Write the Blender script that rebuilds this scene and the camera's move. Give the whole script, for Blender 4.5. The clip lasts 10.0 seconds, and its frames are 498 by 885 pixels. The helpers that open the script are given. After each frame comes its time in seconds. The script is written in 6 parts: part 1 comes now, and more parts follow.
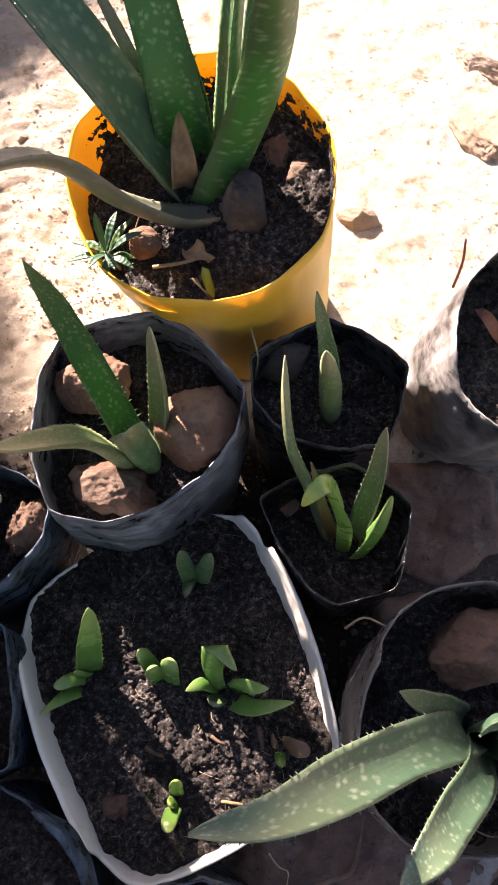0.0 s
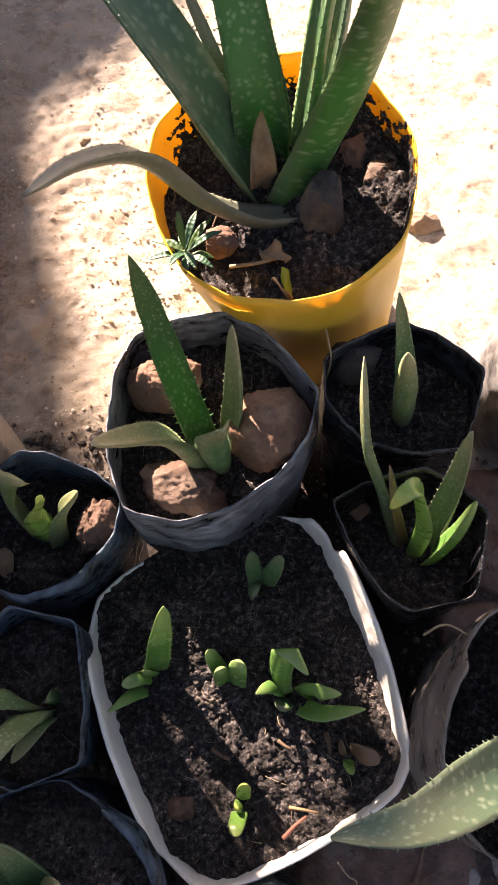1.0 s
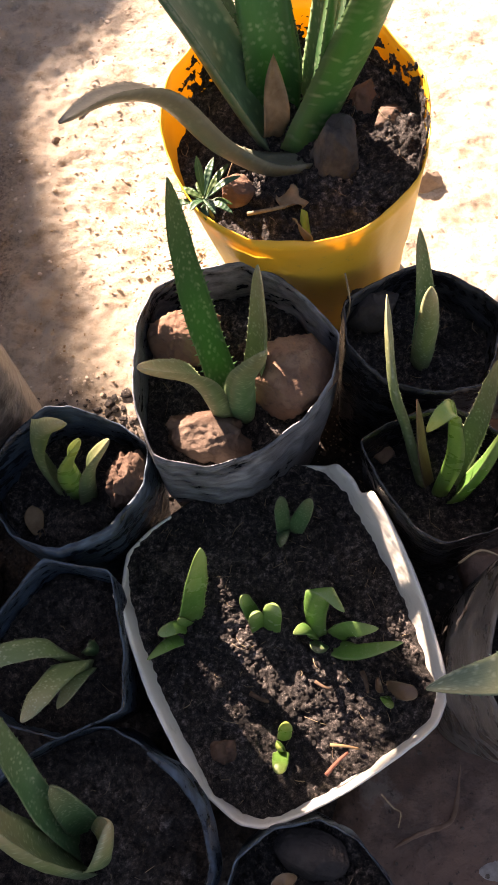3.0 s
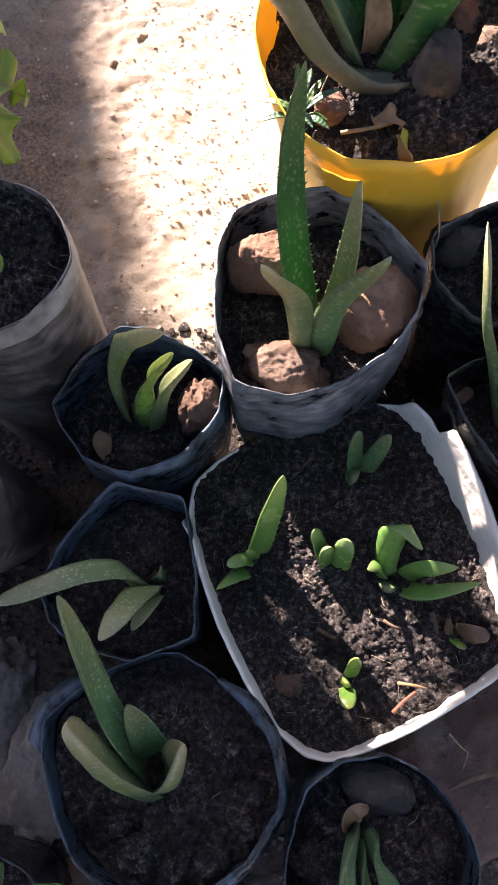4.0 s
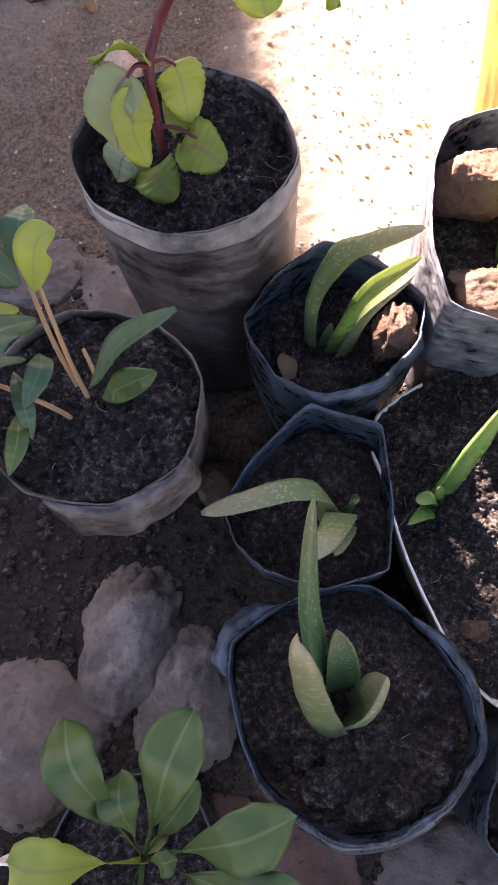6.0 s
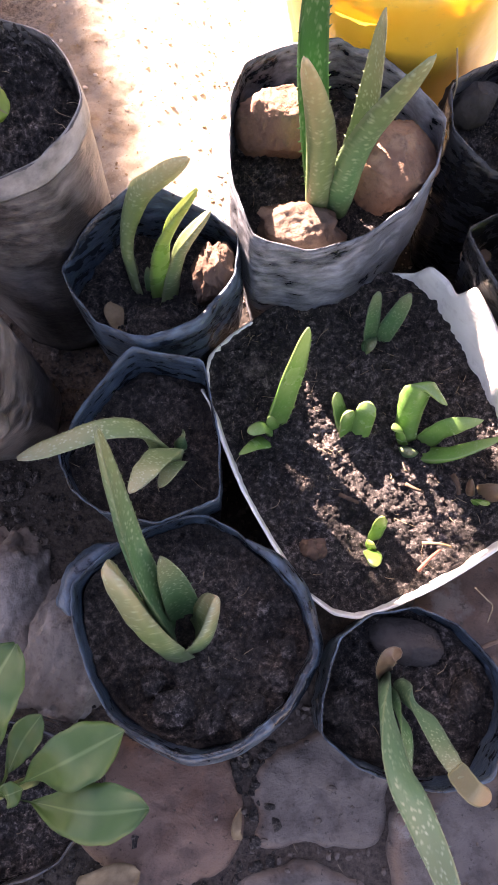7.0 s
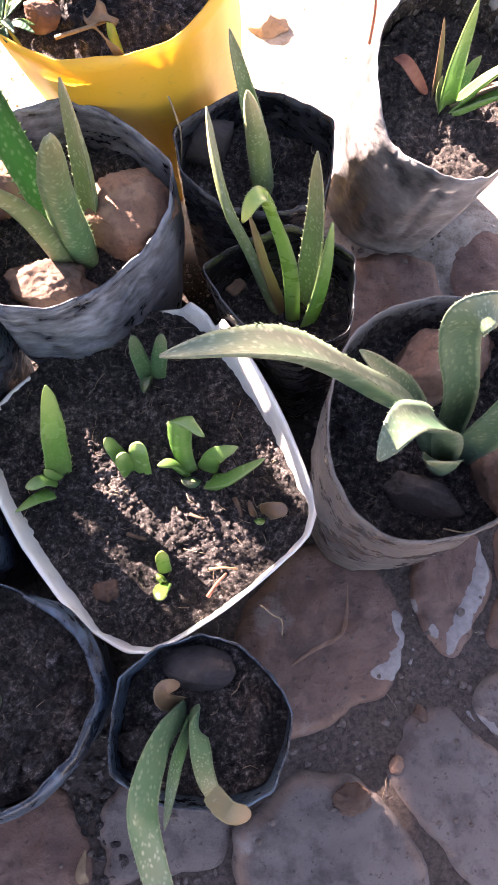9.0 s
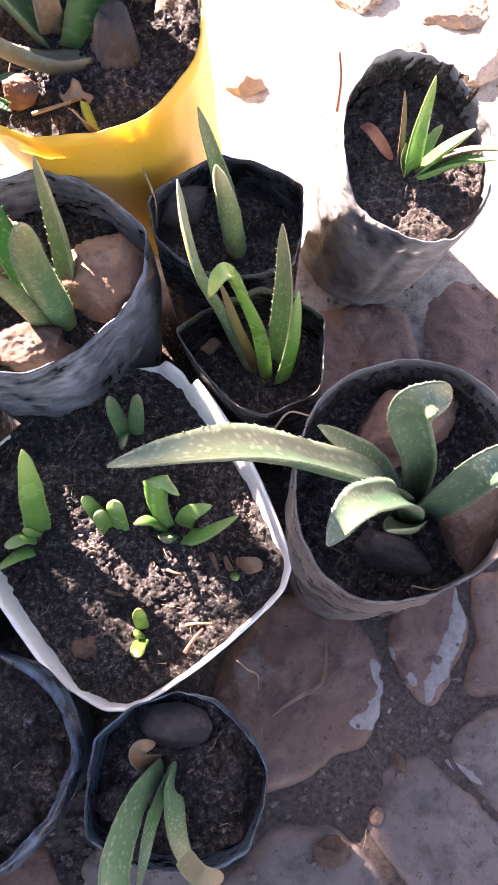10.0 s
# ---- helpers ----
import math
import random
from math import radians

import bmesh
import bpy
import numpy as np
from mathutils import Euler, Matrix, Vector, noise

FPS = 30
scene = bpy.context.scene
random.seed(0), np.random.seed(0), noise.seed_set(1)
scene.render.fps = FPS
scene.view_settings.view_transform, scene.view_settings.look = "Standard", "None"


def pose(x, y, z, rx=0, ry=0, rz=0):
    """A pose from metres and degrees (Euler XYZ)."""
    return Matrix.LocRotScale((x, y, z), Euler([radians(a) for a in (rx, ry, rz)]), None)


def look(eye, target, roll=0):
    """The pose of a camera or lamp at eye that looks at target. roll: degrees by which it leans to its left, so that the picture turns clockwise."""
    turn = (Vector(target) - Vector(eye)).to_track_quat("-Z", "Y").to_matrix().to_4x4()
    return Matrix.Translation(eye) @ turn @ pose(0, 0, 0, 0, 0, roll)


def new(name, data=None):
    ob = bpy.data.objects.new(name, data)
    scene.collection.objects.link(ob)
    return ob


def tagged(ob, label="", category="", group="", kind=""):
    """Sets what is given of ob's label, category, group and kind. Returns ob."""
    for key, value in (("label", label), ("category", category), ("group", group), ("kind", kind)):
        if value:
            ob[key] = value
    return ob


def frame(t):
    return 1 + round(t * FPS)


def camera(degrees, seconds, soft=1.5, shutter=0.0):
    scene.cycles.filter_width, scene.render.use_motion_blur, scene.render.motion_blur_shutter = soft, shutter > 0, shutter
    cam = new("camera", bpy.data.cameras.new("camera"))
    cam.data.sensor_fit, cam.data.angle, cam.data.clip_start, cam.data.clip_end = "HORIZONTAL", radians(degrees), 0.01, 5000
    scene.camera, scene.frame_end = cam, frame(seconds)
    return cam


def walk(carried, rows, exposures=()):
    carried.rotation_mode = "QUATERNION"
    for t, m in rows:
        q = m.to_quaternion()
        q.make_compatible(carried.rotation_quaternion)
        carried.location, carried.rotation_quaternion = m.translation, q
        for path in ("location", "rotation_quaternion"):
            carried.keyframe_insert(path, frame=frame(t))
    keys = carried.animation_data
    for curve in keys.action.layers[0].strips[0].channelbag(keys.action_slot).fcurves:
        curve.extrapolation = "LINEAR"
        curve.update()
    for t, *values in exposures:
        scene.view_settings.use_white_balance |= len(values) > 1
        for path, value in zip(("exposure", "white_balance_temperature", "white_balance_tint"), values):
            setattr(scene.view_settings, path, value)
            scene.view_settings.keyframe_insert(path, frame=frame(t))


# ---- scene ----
from mathutils.bvhtree import BVHTree

cam = camera(39.05, 10.0)
PATH = [
    (0, (0.0084, -0.0018, 0.6455), (-0.0178, 0.7586, -1.2042), -2.54),
    (0.5, (-0.0121, -0.0044, 0.6416), (-0.0760, 0.7516, -1.2089), -4.28),
    (1, (-0.0252, -0.0041, 0.6416), (-0.1260, 0.7723, -1.1988), -6.36),
    (1.5, (-0.0321, -0.0094, 0.6456), (-0.1502, 0.8139, -1.1732), -8.11),
    (2, (-0.0360, -0.0164, 0.6439), (-0.1513, 0.8056, -1.1757), -8.59),
    (2.2, (-0.0402, -0.0185, 0.6424), (-0.1577, 0.7959, -1.1805), -8.72),
    (3.3, (-0.0627, -0.0476, 0.6242), (-0.1157, 0.6756, -1.2398), -6.01),
    (3.5, (-0.0747, -0.0532, 0.6171), (-0.1253, 0.6395, -1.2584), -5.28),
    (4, (-0.1035, -0.0570, 0.6119), (-0.1904, 0.6179, -1.2687), -6.08),
    (4.5, (-0.1548, -0.0557, 0.6126), (-0.2757, 0.6140, -1.2680), -5.31),
    (5, (-0.2074, -0.0535, 0.6061), (-0.3982, 0.6061, -1.2723), -7.93),
    (5.2, (-0.2195, -0.0576, 0.6043), (-0.4298, 0.6070, -1.2703), -9.21),
    (6.3, (-0.1964, -0.1022, 0.5750), (-0.3461, 0.4887, -1.3298), -10.41),
    (6.5, (-0.1808, -0.1071, 0.5747), (-0.2961, 0.4689, -1.3371), -8.94),
    (7, (-0.1352, -0.1143, 0.5843), (-0.1485, 0.4432, -1.3363), -2.02),
    (7.5, (-0.0921, -0.1184, 0.5980), (-0.0250, 0.4525, -1.3176), 4.20),
    (8, (-0.0578, -0.1166, 0.6025), (0.0190, 0.4348, -1.3184), 3.36),
    (8.5, (-0.0375, -0.1116, 0.6011), (0.0513, 0.4352, -1.3207), 2.93),
    (9, (0.0000, -0.1091, 0.6055), (0.0888, 0.4607, -1.3095), -0.54),
    (9.5, (0.0223, -0.1084, 0.6147), (0.1478, 0.4879, -1.2902), 0.74),
    (10, (0.0183, -0.0936, 0.6236), (0.1311, 0.5414, -1.2696), -0.08),
]
EXPOSURE = 2.3
walk(cam, [(t, look(eye, target, roll)) for t, eye, target, roll in PATH], [(t, EXPOSURE + e, w, tint) for t, e, w, tint in ((0.0, 0.28, 7400, 30), (2.2, 0.3, 8300, 30), (3.5, 0.36, 8000, 30), (4.2, 0.56, 6850, 30), (5.2, 0.6, 6650, 33), (6.4, 1.5, 7800, 40), (7.4, 1.7, 7800, 38), (8.5, 1.66, 7500, 37), (10.0, 1.66, 7300, 37))])

# ---- light ----
SUN_EL, SUN_AZ = radians(32), radians(-31)
SUN_WAY = Vector((math.sin(SUN_AZ) * math.cos(SUN_EL), math.cos(SUN_AZ) * math.cos(SUN_EL), math.sin(SUN_EL)))
world = bpy.data.worlds.new("world")
scene.world = world
world.use_nodes = True
wn = world.node_tree.nodes
sky = wn.new("ShaderNodeTexSky")
sky.sky_type, sky.sun_disc, sky.sun_elevation, sky.sun_rotation = "NISHITA", False, SUN_EL, SUN_AZ
wn["Background"].inputs[1].default_value = 0.045
world.node_tree.links.new(sky.outputs[0], wn["Background"].inputs[0])
sun = new("sun", bpy.data.lights.new("sun", "SUN"))
sun.data.energy, sun.data.angle, sun.data.color = 5.0, radians(0.53), (1.0, 0.95, 0.875)
sun.matrix_world = look(SUN_WAY * 6, (0, 0, 0))


# ---- materials ----
class Mat:
    """A small builder for node materials."""

    def __init__(self, name, rough=0.8, metal=0.0, spec=0.5):
        self.m = bpy.data.materials.new(name)
        self.m.use_nodes = True
        self.t = self.m.node_tree
        self.b = self.t.nodes["Principled BSDF"]
        self.b.inputs["Roughness"].default_value = rough
        self.b.inputs["Metallic"].default_value = metal
        self.b.inputs["Specular IOR Level"].default_value = spec
        self.co = self.t.nodes.new("ShaderNodeTexCoord").outputs["Object"]

    def link(self, a, b):
        self.t.links.new(a, b)

    def noise(self, scale, detail=6, rough=0.6, co=None, kind="noise"):
        n = self.t.nodes.new("ShaderNodeTexNoise" if kind == "noise" else "ShaderNodeTexVoronoi")
        n.inputs["Scale"].default_value = scale
        if kind == "noise":
            n.inputs["Detail"].default_value = detail
            n.inputs["Roughness"].default_value = rough
            out = n.outputs["Fac"]
        else:
            out = n.outputs["Distance"]
        self.link(co or self.co, n.inputs["Vector"])
        return out

    def stretch(self, sx, sy, sz, co=None):
        n = self.t.nodes.new("ShaderNodeMapping")
        n.inputs["Scale"].default_value = (sx, sy, sz)
        self.link(co or self.co, n.inputs["Vector"])
        return n.outputs["Vector"]

    def ramp(self, fac, *stops):
        n = self.t.nodes.new("ShaderNodeValToRGB")
        while len(n.color_ramp.elements) < len(stops):
            n.color_ramp.elements.new(0.5)
        for e, (p, c) in zip(n.color_ramp.elements, stops):
            e.position = p
            e.color = (*c, 1) if len(c) == 3 else c
        self.link(fac, n.inputs["Fac"])
        return n.outputs["Color"]

    def mix(self, fac, a, b, how="MIX"):
        n = self.t.nodes.new("ShaderNodeMix")
        n.data_type, n.blend_type = "RGBA", how
        for sock, v in ((n.inputs[0], fac), (n.inputs[6], a), (n.inputs[7], b)):
            if isinstance(v, (int, float)):
                sock.default_value = v
            elif isinstance(v, tuple):
                sock.default_value = (*v, 1)
            else:
                self.link(v, sock)
        return n.outputs[2]

    def scaled(self, value, factor):
        n = self.t.nodes.new("ShaderNodeMath")
        n.operation = "MULTIPLY"
        n.inputs[1].default_value = factor
        self.link(value, n.inputs[0])
        return n.outputs[0]

    def rnd(self):
        return self.t.nodes.new("ShaderNodeObjectInfo").outputs["Random"]

    def uv(self):
        return self.t.nodes.new("ShaderNodeTexCoord").outputs["UV"]

    def colour(self, c):
        if isinstance(c, tuple):
            self.b.inputs["Base Color"].default_value = (*c, 1)
        else:
            self.link(c, self.b.inputs["Base Color"])
        return self

    def rough(self, fac, lo, hi):
        n = self.t.nodes.new("ShaderNodeMapRange")
        n.inputs["To Min"].default_value, n.inputs["To Max"].default_value = lo, hi
        self.link(fac, n.inputs["Value"])
        self.link(n.outputs[0], self.b.inputs["Roughness"])
        return self

    def bump(self, fac, strength=0.5, depth=0.001):
        n = self.t.nodes.new("ShaderNodeBump")
        n.inputs["Strength"].default_value, n.inputs["Distance"].default_value = strength, depth
        self.link(fac, n.inputs["Height"])
        old = self.b.inputs["Normal"].links
        if old:
            self.link(old[0].from_socket, n.inputs["Normal"])
        self.link(n.outputs["Normal"], self.b.inputs["Normal"])
        return self

    def thin(self, amount, colour=None):
        """Lets part of the light pass through a thin sheet."""
        tr = self.t.nodes.new("ShaderNodeBsdfTranslucent")
        src = self.b.inputs["Base Color"]
        if colour:
            tr.inputs[0].default_value = (*colour, 1)
        elif src.links:
            self.link(src.links[0].from_socket, tr.inputs[0])
        else:
            tr.inputs[0].default_value = src.default_value
        ms = self.t.nodes.new("ShaderNodeMixShader")
        ms.inputs[0].default_value = amount
        self.link(self.b.outputs[0], ms.inputs[1])
        self.link(tr.outputs[0], ms.inputs[2])
        self.link(ms.outputs[0], self.t.nodes["Material Output"].inputs[0])
        return self


def soil_mat(name, dark, light, fleck=3.8):
    """Crumbly soil: dark ground, paler crumbs and a few bright bits."""
    k = Mat(name, 0.85, spec=0.3)
    big, fine, tiny = k.noise(30, 5), k.noise(230, 10, 0.78), k.noise(620, 4, 0.6)
    c = k.ramp(fine, (0.41, dark), (0.53, light), (0.65, tuple(v * fleck for v in light)))
    c = k.mix(k.ramp(big, (0.35, (0, 0, 0)), (0.62, (1, 1, 1))), c, k.mix(0.68, c, tuple(v * 0.8 for v in dark)))
    k.colour(k.mix(k.ramp(tiny, (0.66, (0, 0, 0)), (0.7, (0.8, 0.8, 0.8))), c, tuple(min(0.4, v * 5.0) for v in light)))
    return k.bump(fine, 1.0, 0.0045).bump(k.noise(800, 4, 0.7), 0.9, 0.0015)


SOIL = soil_mat("potting_soil", (0.0085, 0.007, 0.0062), (0.078, 0.066, 0.059), 5.4).m
SOIL_DRY = soil_mat("dry_soil", (0.016, 0.0125, 0.011), (0.09, 0.072, 0.06), 3.6).m


def film_mat(name, base, dust, amount, gloss=0.3, thin=0.0, grain=(30, 30, 75)):
    """Plastic film of a grow bag: dust in wisps and clouds, water marks and fine creases."""
    k = Mat(name, gloss, spec=0.5)
    warp = k.t.nodes.new("ShaderNodeTexNoise")
    warp.inputs["Scale"].default_value = 13.0
    k.link(k.co, warp.inputs["Vector"])
    v0 = k.mix(0.035, k.co, warp.outputs["Color"], "ADD")
    v = k.stretch(*grain, v0)
    wisps, cloud, spots = k.noise(2.3, 9, 0.62, v), k.noise(17, 4, 0.6), k.noise(150, 6, 0.66)
    m = k.mix(0.38, k.mix(0.25, wisps, spots), cloud)
    lo = 0.485 - amount * 0.3
    mask = k.ramp(m, (lo, (0, 0, 0)), (lo + 0.23, (1, 1, 1)))
    k.colour(k.mix(mask, base, dust))
    k.rough(mask, gloss, 0.78)
    k.bump(k.noise(30, 5, 0.55), 0.6, 0.006).bump(k.noise(1.5, 7, 0.62, k.stretch(34, 34, 95, v0)), 0.5, 0.003)
    if thin:
        k.thin(thin)
    return k.m


FILM_BLACK = film_mat("black_bag_film", (0.006, 0.006, 0.007), (0.07, 0.075, 0.085), 0.0, 0.26)
FILM_DUSTY = film_mat("dusty_black_bag_film", (0.007, 0.009, 0.012), (0.27, 0.285, 0.31), 0.23, 0.24)
# navy film; its dust colour is bluish to imitate highlights of the sky
FILM_BLUE_SHEEN = film_mat("blue_sheen_bag_film", (0.008, 0.012, 0.017), (0.085, 0.14, 0.19), 0.1, 0.24)
FILM_GREY = film_mat("grey_worn_bag_film", (0.03, 0.027, 0.026), (0.23, 0.21, 0.2), 0.08, 0.36, 0.05, (16, 16, 34))
FILM_PALE = film_mat("pale_worn_bag_film", (0.045, 0.045, 0.045), (0.4, 0.385, 0.365), 0.33, 0.36, 0.12, (12, 12, 16))
FILM_CLEAR = film_mat("cloudy_clear_bag_film", (0.075, 0.064, 0.057), (0.18, 0.163, 0.15), 0.24, 0.13, 0.14, (12, 12, 18))
FILM_WHITE = film_mat("white_sack_film", (0.84, 0.81, 0.72), (0.42, 0.35, 0.27), -0.18, 0.4, 0.15, (34, 34, 34))


def yellow_mat():
    k = Mat("yellow_sack_film", 0.38)
    z = k.t.nodes.new("ShaderNodeSeparateXYZ")
    k.link(k.co, z.inputs[0])
    n = k.noise(18, 5)
    k.colour(k.mix(k.ramp(k.noise(120, 6, 0.7), (0.6, (0, 0, 0)), (0.75, (1, 1, 1))), k.mix(n, (0.84, 0.48, 0.025), (0.82, 0.52, 0.08)), (0.55, 0.36, 0.1)))
    k.bump(k.noise(22, 3), 0.3, 0.004).bump(n, 0.2, 0.002)
    return k.thin(0.3).m


YELLOW = yellow_mat()


def aloe_mat(name, green, pale, tip, spots=0.5, thin=0.12, gloss=0.28):
    """Fleshy aloe leaf: u runs from base to tip, v across."""
    k = Mat(name, 0.38, spec=0.45)
    uv = k.uv()
    sep = k.t.nodes.new("ShaderNodeSeparateXYZ")
    k.link(uv, sep.inputs[0])
    along = k.ramp(sep.outputs[0], (0.0, pale), (0.16, green), (0.5, green), (0.82, k_mix(green, tip, 0.6)), (1.0, tip))
    mott = k.noise(70, 4)
    c = k.mix(k.ramp(mott, (0.35, (0, 0, 0)), (0.75, (0.6, 0.6, 0.6))), along, k_mix(green, pale, 0.5))
    stripes = k.noise(1.0, 4, 0.6, k.stretch(2.5, 16, 1, uv))
    c = k.mix(k.ramp(stripes, (0.4, (0, 0, 0)), (0.7, (0.22, 0.22, 0.22))), c, k_mix(green, pale, 0.7))
    margin = k.t.nodes.new("ShaderNodeMath")
    margin.operation = "PINGPONG"
    margin.inputs[1].default_value = 0.5
    k.link(sep.outputs[1], margin.inputs[0])
    c = k.mix(k.ramp(margin.outputs[0], (0.0, (0.6, 0.6, 0.6)), (0.06, (0, 0, 0))), c, k_mix(pale, (0.4, 0.4, 0.25), 0.4))
    jit = k.t.nodes.new("ShaderNodeMix")
    jit.data_type, jit.blend_type = "RGBA", "ADD"
    jit.inputs[0].default_value = 0.03
    k.link(uv, jit.inputs[6])
    wob = k.t.nodes.new("ShaderNodeTexNoise")
    wob.inputs["Scale"].default_value = 9.0
    k.link(uv, wob.inputs["Vector"])
    k.link(wob.outputs["Color"], jit.inputs[7])
    dots = k.noise(1.0, kind="voronoi", co=k.stretch(44, 6.5, 1, jit.outputs[2]))
    keep = k.ramp(k.noise(6.0, 3, 0.5, uv), (0.4, (spots * 0.3, spots * 0.3, spots * 0.3)), (0.6, (spots, spots, spots)))
    dm = k.mix(1.0, k.ramp(dots, (0.12, (1, 1, 1)), (0.46, (0, 0, 0))), keep, "MULTIPLY")
    c = k.mix(dm, c, k_mix(pale, (0.5, 0.56, 0.4), 0.5))
    dirt = k.ramp(k.noise(160, 6, 0.7), (0.62, (0, 0, 0)), (0.8, (0.5, 0.5, 0.5)))
    k.colour(k.mix(dirt, c, (0.2, 0.16, 0.1)))
    k.rough(k.noise(60, 6), gloss, gloss + 0.3)
    k.bump(k.noise(240, 3), 0.25, 0.0006).bump(stripes, 0.15, 0.0008)
    k.b.inputs["Subsurface Weight"].default_value = 0.0
    return k.thin(thin).m


def k_mix(a, b, f):
    return tuple(x + (y - x) * f for x, y in zip(a, b))


ALOE = aloe_mat("aloe_leaf", (0.045, 0.14, 0.05), (0.12, 0.2, 0.09), (0.17, 0.16, 0.08), 0.7)
ALOE_BIG = aloe_mat("old_aloe_leaf", (0.038, 0.1, 0.05), (0.09, 0.15, 0.085), (0.08, 0.12, 0.075), 0.5, 0.08)
ALOE_VIVID = aloe_mat("vivid_aloe_leaf", (0.03, 0.15, 0.04), (0.075, 0.2, 0.065), (0.12, 0.17, 0.08), 0.75, 0.42)
ALOE_DUSTY = aloe_mat("dusty_aloe_leaf", (0.042, 0.095, 0.055), (0.085, 0.14, 0.085), (0.13, 0.15, 0.08), 0.6, 0.12, 0.22)
ALOE_GREY = aloe_mat("greyed_aloe_leaf", (0.085, 0.095, 0.065), (0.14, 0.14, 0.1), (0.1, 0.085, 0.065), 0.2, 0.03)
ALOE_PALE = aloe_mat("pale_aloe_leaf", (0.105, 0.165, 0.062), (0.19, 0.235, 0.105), (0.36, 0.29, 0.16), 0.8, 0.14)
ALOE_LIME = aloe_mat("young_aloe_leaf", (0.095, 0.24, 0.05), (0.19, 0.34, 0.1), (0.3, 0.38, 0.14), 0.2, 0.25, 0.1)
ALOE_YELLOW = aloe_mat("yellowing_aloe_leaf", (0.13, 0.29, 0.05), (0.2, 0.34, 0.09), (0.42, 0.42, 0.1), 0.2, 0.28, 0.14)
ALOE_SPOT = aloe_mat("dense_spotted_aloe_leaf", (0.05, 0.125, 0.06), (0.12, 0.18, 0.095), (0.2, 0.17, 0.08), 0.62, 0.1)
ALOE_TAN = aloe_mat("dried_aloe_leaf", (0.15, 0.12, 0.05), (0.12, 0.12, 0.05), (0.22, 0.13, 0.07), 0.1, 0.1)
ALOE_BROWN = aloe_mat("withered_aloe_leaf", (0.14, 0.08, 0.045), (0.18, 0.13, 0.07), (0.12, 0.06, 0.035), 0.1, 0.12)


def broad_mat(name, a, b, thin=0.35, vein=(0.3, 0.35, 0.12)):
    """Thin green leaf with a midrib and side veins."""
    k = Mat(name, 0.45)
    uv = k.uv()
    sep = k.t.nodes.new("ShaderNodeSeparateXYZ")
    k.link(uv, sep.inputs[0])
    d = k.t.nodes.new("ShaderNodeMath")
    d.operation = "ABSOLUTE"
    off = k.t.nodes.new("ShaderNodeMath")
    off.operation = "SUBTRACT"
    off.inputs[1].default_value = 0.5
    k.link(sep.outputs[1], off.inputs[0])
    k.link(off.outputs[0], d.inputs[0])
    rib = k.ramp(d.outputs[0], (0.015, (0.8, 0.8, 0.8)), (0.05, (0, 0, 0)))
    c = k.mix(k.noise(60, 5), a, b)
    c = k.mix(rib, c, vein)
    k.colour(c)
    w = k.t.nodes.new("ShaderNodeTexWave")
    w.inputs["Scale"].default_value, w.inputs["Distortion"].default_value = 2.5, 2.0
    k.link(uv, w.inputs["Vector"])
    k.bump(w.outputs["Fac"], 0.25, 0.001).bump(k.noise(300, 3), 0.2, 0.0005)
    return k.thin(thin).m


LEAF_BRIGHT = broad_mat("scalloped_leaf", (0.17, 0.27, 0.035), (0.3, 0.37, 0.07), 0.5, (0.3, 0.2, 0.1))
LEAF_PALE = broad_mat("pale_underside_leaf", (0.26, 0.34, 0.16), (0.36, 0.42, 0.22), 0.45, (0.3, 0.15, 0.15))
LEAF_HERB = broad_mat("herb_leaf", (0.02, 0.075, 0.035), (0.05, 0.12, 0.05), 0.2, (0.07, 0.15, 0.07))
LEAF_SOFT = broad_mat("rosette_leaf", (0.035, 0.085, 0.016), (0.075, 0.14, 0.035), 0.25, (0.13, 0.2, 0.07))
LEAF_LIME = broad_mat("lime_leaf", (0.3, 0.4, 0.06), (0.44, 0.5, 0.12), 0.5)


def plain_mat(name, a, b, scale=60, rough=0.8, bump=0.4, depth=0.001, thin=0.0):
    k = Mat(name, rough, spec=0.3)
    f = k.noise(scale, 6, 0.65)
    k.colour(k.mix(k.ramp(f, (0.3, (0, 0, 0)), (0.7, (1, 1, 1))), a, b))
    k.bump(f, bump, depth)
    if thin:
        k.thin(thin)
    return k.m


STEM_RED = plain_mat("dark_red_stem", (0.06, 0.013, 0.02), (0.11, 0.024, 0.03), 80, 0.5)
STEM_GREEN = plain_mat("green_stem", (0.12, 0.16, 0.05), (0.2, 0.2, 0.08), 80, 0.6)
STEM_TAN = plain_mat("dry_tan_stem", (0.3, 0.17, 0.08), (0.4, 0.26, 0.13), 90, 0.8)
DRY_LEAF = plain_mat("dry_brown_leaf", (0.15, 0.095, 0.05), (0.3, 0.21, 0.125), 70, 0.8, 0.5, 0.001, 0.15)
STRAW = plain_mat("dry_straw", (0.15, 0.105, 0.065), (0.36, 0.28, 0.18), 120, 0.8)
BARK = plain_mat("dark_bark", (0.05, 0.03, 0.018), (0.13, 0.08, 0.05), 140)
BROOM_STRAW = plain_mat("broom_straw", (0.5, 0.36, 0.12), (0.68, 0.53, 0.22), 60, 0.7)
TWIG_RED = plain_mat("reddish_twig", (0.19, 0.065, 0.04), (0.3, 0.13, 0.09), 120, 0.8)


